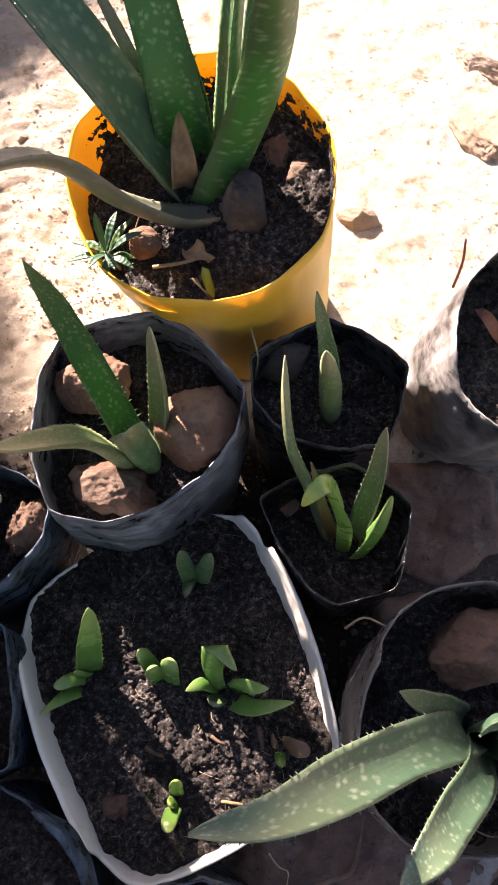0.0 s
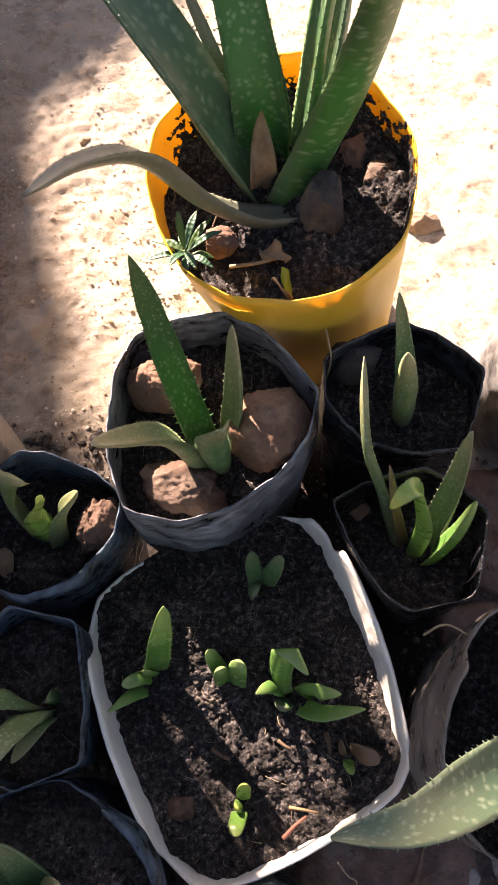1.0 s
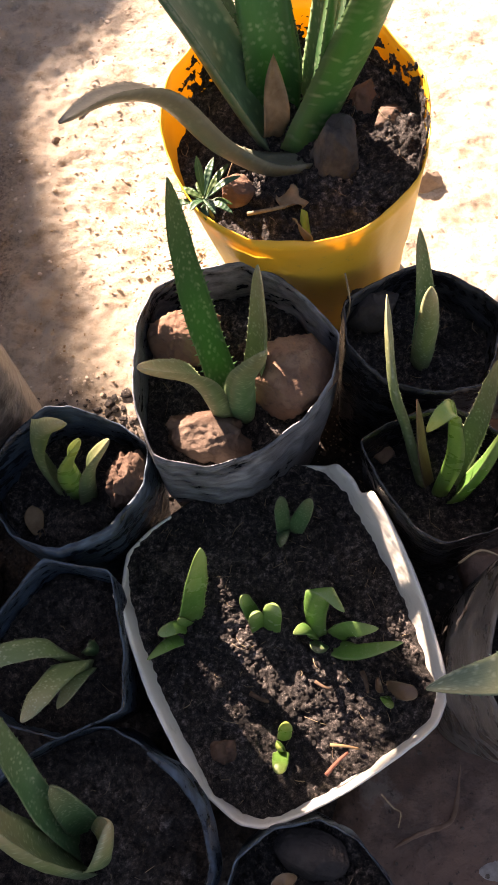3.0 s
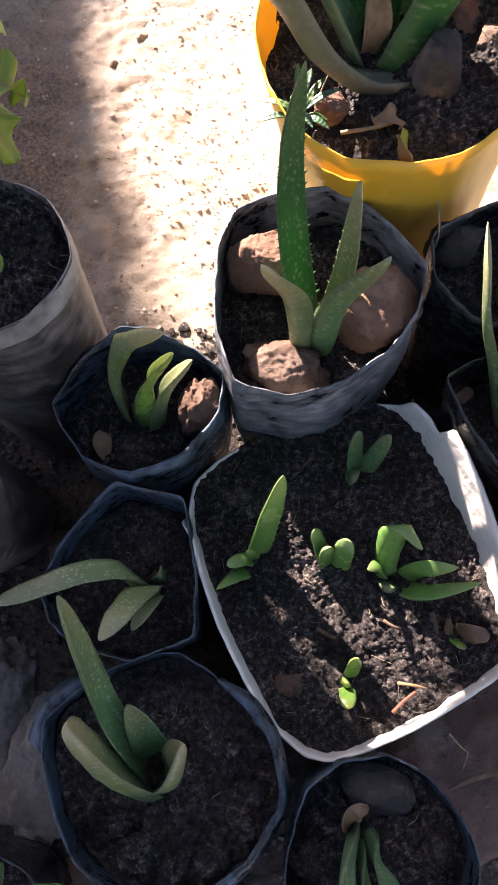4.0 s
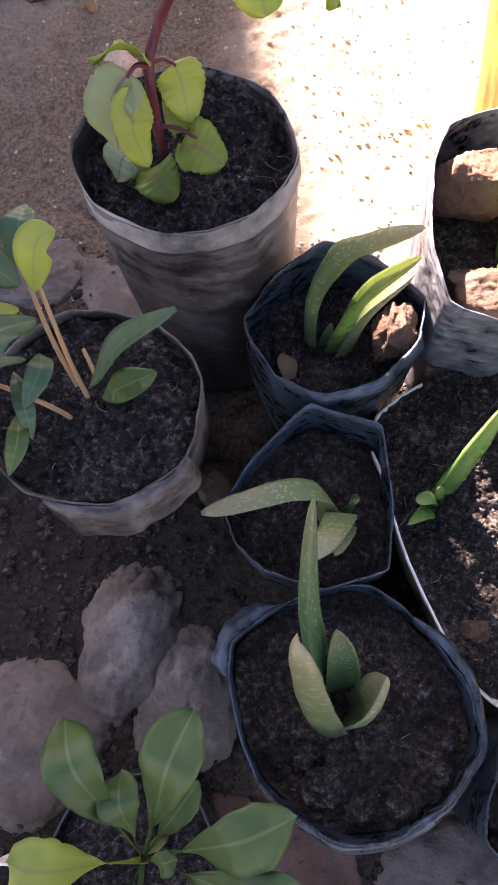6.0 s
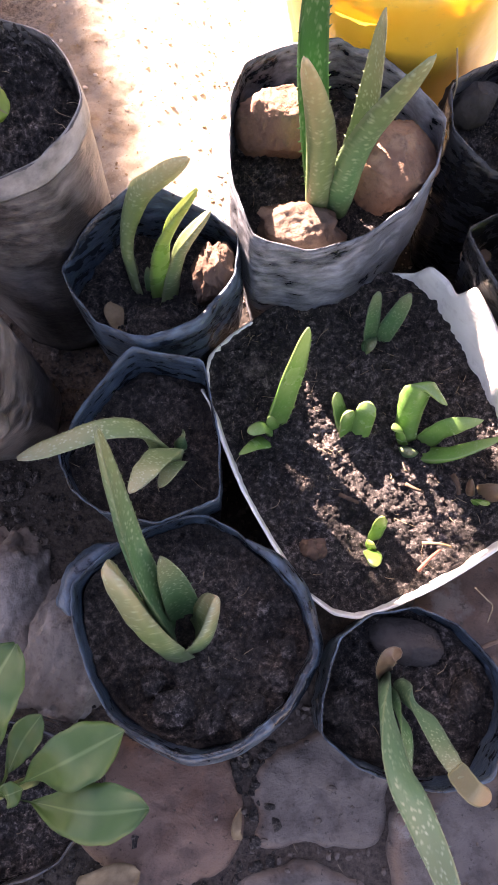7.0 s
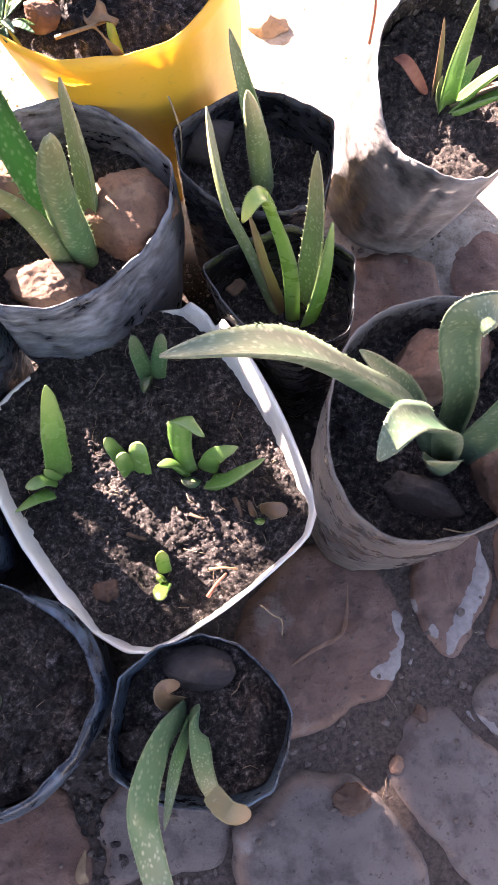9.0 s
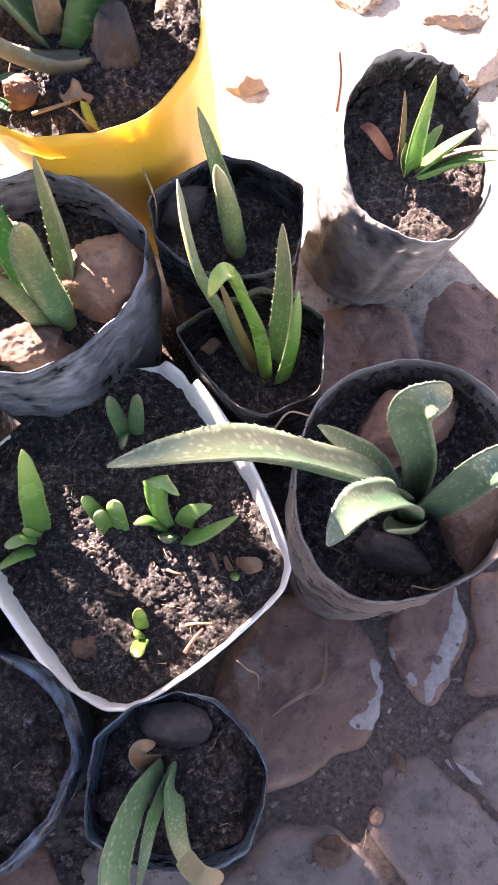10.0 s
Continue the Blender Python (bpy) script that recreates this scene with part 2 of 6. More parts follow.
def rock_mat(name, a, b, patch, dirt=(0.09, 0.06, 0.04)):
    k = Mat(name, 0.85, spec=0.3)
    big, fine = k.noise(14, 4), k.noise(150, 7, 0.7)
    r = k.rnd()
    shift = k.t.nodes.new("ShaderNodeVectorMath")
    shift.operation = "ADD"
    k.link(k.co, shift.inputs[0])
    k.link(r, shift.inputs[1])
    loc = k.noise(22, 5, 0.6, shift.outputs[0])
    c = k.mix(k.ramp(loc, (0.35, (0, 0, 0)), (0.65, (1, 1, 1))), a, b)
    c = k.mix(k.ramp(big, (0.56, (0, 0, 0)), (0.62, (0.8, 0.8, 0.8))), c, patch)
    c = k.mix(k.ramp(fine, (0.5, (0, 0, 0)), (0.75, (0.7, 0.7, 0.7))), c, dirt)
    k.colour(c)
    return k.bump(fine, 0.9, 0.002).bump(k.noise(40, 5), 0.7, 0.005).m


ROCK_RED = rock_mat("reddish_stone", (0.15, 0.08, 0.05), (0.2, 0.115, 0.075), (0.27, 0.17, 0.11), (0.06, 0.04, 0.03))
ROCK_BROWN = rock_mat("porous_brown_stone", (0.075, 0.042, 0.027), (0.125, 0.074, 0.05), (0.16, 0.11, 0.08), (0.04, 0.025, 0.018))
ROCK_DARK = rock_mat("dark_stone", (0.04, 0.034, 0.03), (0.07, 0.058, 0.05), (0.1, 0.085, 0.07), (0.03, 0.024, 0.02))
ROCK_PALE = rock_mat("pale_grey_stone", (0.1, 0.082, 0.068), (0.17, 0.145, 0.125), (0.25, 0.22, 0.195), (0.05, 0.038, 0.03))
ROCK_TAN = rock_mat("tan_stone", (0.22, 0.155, 0.105), (0.33, 0.25, 0.18), (0.4, 0.32, 0.25))


def flag_mat(name, a, b, lime, mud):
    """Trodden flagstone: softly blotched, with earth in its pits, a paler worn edge and a slight polish."""
    k = Mat(name, 0.5, spec=0.3)
    shift = k.t.nodes.new("ShaderNodeVectorMath")
    shift.operation = "ADD"
    k.link(k.co, shift.inputs[0])
    k.link(k.rnd(), shift.inputs[1])
    v = shift.outputs[0]
    big, mid, fine = k.noise(9, 5, 0.55, v), k.noise(45, 8, 0.66, v), k.noise(210, 9, 0.7)
    c = k.mix(k.ramp(big, (0.35, (0, 0, 0)), (0.65, (1, 1, 1))), a, b)
    c = k.mix(k.ramp(mid, (0.36, (0.7, 0.7, 0.7)), (0.52, (0, 0, 0))), c, mud)
    sep = k.t.nodes.new("ShaderNodeSeparateXYZ")
    k.link(k.uv(), sep.inputs[0])
    worn = k.mix(1.0, k.ramp(sep.outputs[0], (0.78, (0, 0, 0)), (0.9, (0.4, 0.4, 0.4)), (0.97, (0, 0, 0))), k.ramp(k.noise(14, 4, 0.6, v), (0.44, (0, 0, 0)), (0.56, (1, 1, 1))), "MULTIPLY")
    c = k.mix(worn, c, (0.3, 0.165, 0.095))
    c = k.mix(k.ramp(k.noise(15, 7, 0.66, v), (0.62, (0, 0, 0)), (0.68, (0.6, 0.6, 0.6))), c, lime)
    c = k.mix(k.ramp(fine, (0.58, (0, 0, 0)), (0.68, (0.8, 0.8, 0.8))), c, tuple(x * 0.4 for x in mud))
    k.colour(c)
    k.rough(mid, 0.42, 0.9)
    return k.bump(fine, 0.6, 0.002).bump(mid, 0.8, 0.006).m


FLAG = flag_mat("flagstone", (0.145, 0.08, 0.056), (0.19, 0.118, 0.087), (0.22, 0.18, 0.155), (0.07, 0.043, 0.033))
FLAG_GREY = flag_mat("grey_flagstone", (0.115, 0.087, 0.072), (0.17, 0.135, 0.113), (0.25, 0.22, 0.2), (0.055, 0.041, 0.035))


def sand_mat():
    k = Mat("sandy_ground", 0.95, spec=0.2)
    big, mid, fine = k.noise(5, 5), k.noise(34, 9, 0.7), k.noise(240, 10, 0.75)
    c = k.mix(k.ramp(big, (0.35, (0, 0, 0)), (0.7, (1, 1, 1))), (0.47, 0.4, 0.31), (0.58, 0.51, 0.415))
    c = k.mix(k.ramp(mid, (0.36, (0.9, 0.9, 0.9)), (0.5, (0, 0, 0))), c, (0.3, 0.225, 0.155))
    c = k.mix(k.ramp(fine, (0.51, (0, 0, 0)), (0.61, (0.5, 0.5, 0.5))), c, (0.2, 0.14, 0.09))
    sep = k.t.nodes.new("ShaderNodeSeparateXYZ")
    k.link(k.co, sep.inputs[0])
    edge = k.t.nodes.new("ShaderNodeMath")
    edge.operation = "MULTIPLY_ADD"
    edge.inputs[1].default_value = 0.22
    k.link(mid, edge.inputs[0])
    k.link(sep.outputs[1], edge.inputs[2])
    far = k.t.nodes.new("ShaderNodeVectorMath")
    far.operation = "LENGTH"
    k.link(k.co, far.inputs[0])
    near = k.ramp(k.scaled(far.outputs["Value"], 0.25), (0.17, (1, 1, 1)), (0.34, (0, 0, 0)))
    bed = k.ramp(edge.outputs[0], (0.27, (1, 1, 1)), (0.4, (0, 0, 0)))
    bed = k.mix(1.0, bed, near, "MULTIPLY")
    c = k.mix(bed, c, k.mix(k.ramp(fine, (0.4, (0, 0, 0)), (0.65, (1, 1, 1))), (0.06, 0.044, 0.036), (0.15, 0.112, 0.088)))
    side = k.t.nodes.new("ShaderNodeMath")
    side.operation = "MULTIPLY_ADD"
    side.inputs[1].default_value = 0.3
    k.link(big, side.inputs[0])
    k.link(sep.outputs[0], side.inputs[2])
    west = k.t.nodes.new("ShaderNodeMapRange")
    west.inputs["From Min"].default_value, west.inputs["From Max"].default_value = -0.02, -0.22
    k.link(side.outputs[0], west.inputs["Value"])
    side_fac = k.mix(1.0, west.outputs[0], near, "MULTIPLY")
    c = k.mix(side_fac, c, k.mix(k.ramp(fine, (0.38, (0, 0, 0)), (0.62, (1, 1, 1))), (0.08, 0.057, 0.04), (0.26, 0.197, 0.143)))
    # dark soil, its colour deepened further to stand in for deep shade
    shade_loam = k.mix(k.ramp(fine, (0.36, (0, 0, 0)), (0.64, (1, 1, 1))), (0.012, 0.0095, 0.008), (0.055, 0.044, 0.036))
    c = k.mix(k.mix(1.0, side_fac, bed, "MULTIPLY"), c, shade_loam)
    # a round patch of it paints the deep shade between the bags
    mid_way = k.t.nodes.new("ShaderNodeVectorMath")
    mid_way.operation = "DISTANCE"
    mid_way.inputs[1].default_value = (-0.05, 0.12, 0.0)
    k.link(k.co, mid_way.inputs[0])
    c = k.mix(k.ramp(mid_way.outputs["Value"], (0.15, (1, 1, 1)), (0.2, (0, 0, 0))), c, shade_loam)
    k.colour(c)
    return k.bump(mid, 0.8, 0.005).bump(fine, 0.9, 0.0034).bump(k.noise(900, 5, 0.7), 0.7, 0.0014).m


VEIN = plain_mat("tan_stone_vein", (0.17, 0.095, 0.06), (0.24, 0.145, 0.095), 160, 0.8, 0.5, 0.002)
MUD_CRUMB = plain_mat("mud_crumb", (0.06, 0.045, 0.037), (0.17, 0.13, 0.105), 300, 0.95, 0.6, 0.001)
LIME_CRUST = plain_mat("white_lime_crust", (0.19, 0.16, 0.14), (0.28, 0.25, 0.225), 160, 0.9, 0.6, 0.002)
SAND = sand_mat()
CLOD = plain_mat("earth_clod", (0.34, 0.27, 0.2), (0.5, 0.42, 0.34), 200, 0.95, 0.6, 0.001)
PLASTER = plain_mat("rough_wall_plaster", (0.4, 0.33, 0.26), (0.5, 0.43, 0.35), 8, 0.95, 0.4, 0.004)


# ---- building helpers ----
def thing(name, x, y, z, label, category, group="", kind=""):
    ob = new(name)
    ob.location = (x, y, z)
    ob.empty_display_size = 0.02
    return tagged(ob, label, category, group, kind)


def mesh_of(bm, name, smooth=True):
    me = bpy.data.meshes.new(name)
    bm.normal_update()
    bm.to_mesh(me)
    bm.free()
    if smooth:
        me.polygons.foreach_set("use_smooth", [True] * len(me.polygons))
    return me


def part(name, bm, material, parent=None, label="", smooth=True):
    """Links a bmesh, in world coordinates, as one mesh object under a thing or a part."""
    me = mesh_of(bm, name, smooth)
    me.materials.append(material)
    ob = new(name, me)
    if parent is not None:
        bpy.context.view_layer.update()
        ob.parent = parent
        ob.matrix_parent_inverse = parent.matrix_world.inverted()
    return tagged(ob, label)


def raw(name, verts, faces, material, parent=None, label="", smooth=True):
    me = bpy.data.meshes.new(name)
    me.from_pydata(verts, [], faces)
    me.update()
    if smooth:
        me.polygons.foreach_set("use_smooth", [True] * len(me.polygons))
    me.materials.append(material)
    ob = new(name, me)
    if parent is not None:
        bpy.context.view_layer.update()
        ob.parent = parent
        ob.matrix_parent_inverse = parent.matrix_world.inverted()
    return tagged(ob, label)


def fbm(x, y, z, octaves=4):
    return noise.fractal(Vector((x, y, z)), 1.0, 2.0, octaves)


def curve(points, n):
    """n + 1 points of a smooth line through the given ones."""
    p = [Vector(q) for q in points]
    if len(p) == 2:
        return [p[0].lerp(p[1], i / n) for i in range(n + 1)]
    p = [p[0] * 2 - p[1]] + p + [p[-1] * 2 - p[-2]]
    k = len(p) - 3
    out = []
    for i in range(n + 1):
        s = i / n * k
        j = min(int(s), k - 1)
        u = s - j
        a, b, c, d = p[j:j + 4]
        out.append(0.5 * (2 * b + (c - a) * u + (2 * a - 5 * b + 4 * c - d) * u * u + (3 * b - a - 3 * c + d) * u ** 3))
    return out


def tube(points, r0, r1, n=14, sides=7, bm=None):
    """A tapering round stem."""
    bm = bm or bmesh.new()
    line = curve(points, n)
    rings = []
    ref = Vector((0.3, 0.2, 1)).normalized()
    for i, c in enumerate(line):
        t = (line[min(i + 1, n)] - line[max(i - 1, 0)]).normalized()
        s = t.cross(ref)
        if s.length < 0.05:
            s = t.cross(Vector((1, 0, 0)))
        s.normalize()
        q = s.cross(t)
        r = r0 + (r1 - r0) * i / n
        rings.append([bm.verts.new(c + (s * math.cos(a) + q * math.sin(a)) * r) for a in [2 * math.pi * j / sides for j in range(sides)]])
    for a, b in zip(rings, rings[1:]):
        for j in range(sides):
            bm.faces.new((a[j], a[(j + 1) % sides], b[(j + 1) % sides], b[j]))
    bm.faces.new(rings[0][::-1])
    bm.faces.new(rings[-1])
    return bm


def fleshy_leaf(points, width, face, thick=0.42, teeth=True, blunt=0.2, n=30, seed=0, cup=0.28, twist=0.0, taper=0.45, tooth=1.0):
    """An aloe leaf: hollowed above, rounded below, with small teeth along both edges."""
    rng = random.Random(seed)
    bm = bmesh.new()
    uv = bm.loops.layers.uv.new("UVMap")
    line = curve(points, n)
    width *= 0.95
    face = Vector(face).normalized()
    m = 9
    rings, where = [], {}
    edges = []
    for i, c in enumerate(line):
        u = i / n
        t = (line[min(i + 1, n)] - line[max(i - 1, 0)]).normalized()
        s = t.cross(face)
        s.normalize()
        if twist:
            s = Matrix.Rotation(twist * u, 3, t) @ s
        q = s.cross(t)
        w = width / 2 * min(1.0, 0.9 + 0.6 * u) * (1 - 0.35 * taper * u) * max(1 - u ** (2.4 + 4.5 * blunt), 0.0) ** (0.66 - 0.2 * blunt)
        w = max(w, width * (0.02 + 0.07 * blunt)) * (1 + 0.07 * fbm(u * 6, seed, 0.3, 3))
        h = thick * (w ** 0.7) * (width / 2) ** 0.3 * (1 - 0.35 * u)
        ring = []
        swell = 0.03 * w * fbm(u * 9, seed, 2.3, 2)
        for j in range(m):
            v = -1 + 2 * j / (m - 1)
            ring.append((c + s * w * v + q * (cup * w * v * v + swell * (1 - v * v)), j / (m - 1)))
        for j in range(m - 2, 0, -1):
            v = -1 + 2 * j / (m - 1)
            ring.append((c + s * w * v + q * (cup * w * v * v - h * 2 * (1 - v * v) ** 0.75), j / (m - 1)))
        vs = []
        for p, v in ring:
            bv = bm.verts.new(p)
            where[bv] = (u, v)
            vs.append(bv)
        rings.append(vs)
        edges.append((c - s * w + q * cup * w, c + s * w + q * cup * w, s, t))
    k = len(rings[0])
    for a, b in zip(rings, rings[1:]):
        for j in range(k):
            bm.faces.new((a[j], a[(j + 1) % k], b[(j + 1) % k], b[j]))
    bm.faces.new(rings[0][::-1])
    bm.faces.new(rings[-1])
    if teeth:
        length = sum((b - a).length for a, b in zip(line, line[1:]))
        count = max(4, int(length / 0.0088))
        size = min(0.0026, width * 0.11) * tooth
        for e, sign in ((0, -1), (1, 1)):
            for i in range(count):
                f = (i + 0.3 + 0.4 * rng.random()) / count * 0.93 * n
                a = min(int(f), n - 1)
                p = edges[a][e].lerp(edges[a + 1][e], f - a)
                s, t = edges[a][2] * sign, edges[a][3]
                q = s.cross(t)
                z = size * (0.6 + 0.6 * rng.random()) * (1 - 0.6 * f / n)
                base = [bm.verts.new(p + t * z * 0.5 - s * z * 0.3), bm.verts.new(p - t * z * 0.5 - s * z * 0.3), bm.verts.new(p + q * z * 0.4 - s * z * 0.3)]
                apex = bm.verts.new(p + s * z * 0.9 + t * z * 0.4)
                for b in (*base, apex):
                    where[b] = (0.05, 0.5)
                for x in range(3):
                    bm.faces.new((base[x], base[(x + 1) % 3], apex))
    bmesh.ops.recalc_face_normals(bm, faces=bm.faces)
    for f in bm.faces:
        for lp in f.loops:
            lp[uv].uv = where[lp.vert]
    return bm


def broad_leaf(points, width, face, wave=0.08, scallop=0, fold=0.25, round_=0.5, n=16, m=9, seed=0, stalk=0.0, plump=0.0):
    """A thin leaf blade with some thickness; scallop: teeth along the edge; stalk: the share that is leaf stalk."""
    bm = bmesh.new()
    uv = bm.loops.layers.uv.new("UVMap")
    line = curve(points, n)
    face = Vector(face).normalized()
    where, top, low = {}, [], []
    for i, c in enumerate(line):
        u = i / n
        t = (line[min(i + 1, n)] - line[max(i - 1, 0)]).normalized()
        s = t.cross(face).normalized()
        q = s.cross(t)
        b = max((u - stalk) / (1 - stalk), 0.0)
        w = width / 2 * math.sin(math.pi * min(b ** (1.0 - round_ * 0.55), 1.0)) ** (plump or 0.75 - 0.25 * round_)
        w = max(w, width * 0.03)
        if scallop:
            w *= 0.96 + 0.09 * abs(math.sin(scallop * math.pi * u)) ** 0.6
        r1, r2 = [], []
        for j in range(m):
            v = -1 + 2 * j / (m - 1)
            z = fold * w * abs(v) + wave * width * math.sin(9 * u + 2.2 * v + seed) * v * v
            if scallop:
                z += 0.008 * width * math.sin(scallop * math.pi * 2 * u + 1) * v * v
            p = c + s * w * v + q * z
            for lst, dz in ((r1, 0.0002), (r2, -0.0002)):
                bv = bm.verts.new(p + q * dz)
                where[bv] = (u, (v + 1) / 2)
                lst.append(bv)
        top.append(r1)
        low.append(r2)
    for i in range(n):
        for j in range(m - 1):
            bm.faces.new((top[i][j], top[i][j + 1], top[i + 1][j + 1], top[i + 1][j]))
            bm.faces.new((low[i][j], low[i + 1][j], low[i + 1][j + 1], low[i][j + 1]))
        bm.faces.new((top[i][0], top[i + 1][0], low[i + 1][0], low[i][0]))
        bm.faces.new((top[i][m - 1], low[i][m - 1], low[i + 1][m - 1], top[i + 1][m - 1]))
    for f in bm.faces:
        for lp in f.loops:
            lp[uv].uv = where[lp.vert]
    return bm


class Outline:
    """The mouth of a bag: an oval that is part polygon, with a wavering edge."""

    def __init__(self, x, y, rx, ry, corners=8, phase=0.0, flat=0.6, seed=0, turn=0.0, wob=0.03):
        self.x, self.y, self.rx, self.ry = x, y, rx, ry
        self.corners, self.phase, self.flat, self.seed, self.turn, self.wob = corners, radians(phase), flat, seed, radians(turn), wob

    def r(self, a):
        step = 2 * math.pi / self.corners
        d = (a - self.phase) % step - step / 2
        poly = math.cos(step / 2) / math.cos(d)
        round_r = 1 - (1 - math.cos(step / 2)) * 0.3
        f = poly * self.flat + round_r * (1 - self.flat)
        return f * (1 + self.wob * fbm(math.cos(a) * 1.6, math.sin(a) * 1.6, self.seed * 3.7, 3))

    def moved(self, dx, dy):
        """The same mouth, standing a little to the side."""
        o = Outline(self.x + dx, self.y + dy, self.rx, self.ry, self.corners, 0.0, self.flat, self.seed, 0.0, self.wob)
        o.phase, o.turn = self.phase, self.turn
        return o

    def at(self, a, k=1.0):
        f = self.r(a) * k
        x, y = math.cos(a) * self.rx * f, math.sin(a) * self.ry * f
        c, s = math.cos(self.turn), math.sin(self.turn)
        return self.x + x * c - y * s, self.y + x * s + y * c


class Mouth:
    """The mouth of a creased bag: its corners (x, y, height), joined by slightly bowed edges."""

    STEPS = 720

    def __init__(self, corners, seed=0, soft=0.25, wob=0.012, ease=5, ripple=0.0022):
        self.corners, self.look = corners, (seed, soft, wob, ease, ripple)
        self.x, self.y = sum(c[0] for c in corners) / len(corners), sum(c[1] for c in corners) / len(corners)
        polar = sorted((math.atan2(y - self.y, x - self.x) % (2 * math.pi), math.hypot(x - self.x, y - self.y), z) for x, y, z in corners)
        self.rx = sum(p[1] for p in polar) / len(polar)
        polar = [(polar[-1][0] - 2 * math.pi, *polar[-1][1:])] + polar + [(polar[0][0] + 2 * math.pi, *polar[0][1:])]
        radii, heights = [], []
        for i in range(self.STEPS):
            a = 2 * math.pi * i / self.STEPS
            k = max(j for j in range(len(polar) - 1) if polar[j][0] <= a + 1e-9)
            (a0, r0, z0), (a1, r1, z1) = polar[k], polar[k + 1]
            u = (a - a0) / max(a1 - a0, 1e-6)
            chord = r0 * r1 * math.sin(a1 - a0) / max(r0 * math.sin(a - a0) + r1 * math.sin(a1 - a), 1e-9) if a1 - a0 > 1e-4 else r0
            r = chord + (r0 + (r1 - r0) * u - chord) * soft
            radii.append(r * (1 + wob * fbm(math.cos(a) * 4, math.sin(a) * 4, seed * 3.7, 3)))
            heights.append(z0 + (z1 - z0) * u + ripple * fbm(math.cos(a) * 5, math.sin(a) * 5, seed + 0.5, 3))
        self.radii, self.heights = self.eased(radii, ease), self.eased(heights, ease)

    def eased(self, v, w):
        n = len(v)
        return [sum(v[(i + d) % n] for d in range(-w, w + 1)) / (2 * w + 1) for i in range(n)]

    def take(self, v, a):
        f = a / (2 * math.pi) * self.STEPS
        i = math.floor(f)
        return v[i % self.STEPS] + (v[(i + 1) % self.STEPS] - v[i % self.STEPS]) * (f - i)

    def rim(self, a):
        return self.take(self.heights, a)

    def moved(self, dx, dy):
        """The same mouth, standing a little to the side."""
        o = Mouth(self.corners, *self.look)
        o.x, o.y = self.x + dx, self.y + dy
        return o

    def at(self, a, k=1.0):
        r = self.take(self.radii, a) * k
        return self.x + math.cos(a) * r, self.y + math.sin(a) * r


def bag_shell(o, top, base=0.92, floor=0.0, inner=0.1, thick=0.0012, seed=0, wrinkle=0.02, lip=0.0, n=112, levels=16, bulge=0.03, bottom_shift=(0, 0)):
    """The wall of a grow bag: outside, rim and inside. top(a): the height of the rim at the angle a."""
    verts, faces = [], []
    rings = []
    for i in range(levels + 1):
        rings.append(("out", i / levels))
    for i in range(7):
        rings.append(("in", 1 - i / 6))
    for side, h in rings:
        for j in range(n):
            a = 2 * math.pi * j / n
            zt = top(a)
            if side == "out":
                z = floor + (zt - floor) * h
                k = base + (1 - base) * h ** 0.8 + bulge * math.sin(math.pi * h)
                if h > 0.93:
                    k += lip * (h - 0.93) / 0.07
                off = 0.0
            else:
                z = zt - (zt - inner) * (1 - h)
                hh = (z - floor) / (zt - floor)
                k = base + (1 - base) * max(hh, 0) ** 0.8 + bulge * math.sin(math.pi * min(max(hh, 0), 1)) + (lip * max(hh - 0.93, 0) / 0.07)
                off = -thick
            x, y = o.at(a)
            dx, dy = x - o.x, y - o.y
            r = math.hypot(dx, dy)
            wr = wrinkle * r * (fbm(math.cos(a) * 3, math.sin(a) * 3, z * 22 + seed, 4) + 0.6 * fbm(math.cos(a) * 9, math.sin(a) * 9, z * 5 + seed * 2, 3))
            wr *= 0.45 + 0.55 * min(1.0, (zt - z) / 0.03) if zt - z < 0.03 else 1.0
            f = (r * k + wr + off) / r
            sh = 1 - (z - floor) / (zt - floor)
            verts.append((o.x + dx * f + bottom_shift[0] * sh, o.y + dy * f + bottom_shift[1] * sh, z))
    for i in range(len(rings) - 1):
        for j in range(n):
            faces.append((i * n + j, i * n + (j + 1) % n, (i + 1) * n + (j + 1) % n, (i + 1) * n + j))
    faces.append(tuple(range(n - 1, -1, -1)))
    return verts, faces


def soil_height(x, y, rough, seed):
    """Uneven soil: hollows, clods and grains."""
    d = rough * (1.5 * fbm(x * 24, y * 24, seed, 4) + 0.8 * fbm(x * 80, y * 80, seed + 5, 4) + 0.35 * fbm(x * 300, y * 300, seed + 9, 2))
    for size, high, keep in ((0.0085, 0.6, 0.52), (0.0042, 0.42, 0.5)):
        w = 0.35 * size * fbm(x * 120, y * 120, seed + 2, 2)
        near = noise.voronoi(Vector(((x + w) / size, (y - w) / size, seed * 1.7)))[0][0]
        d += rough * high * max(0.0, keep - near) * 1.6
    return d


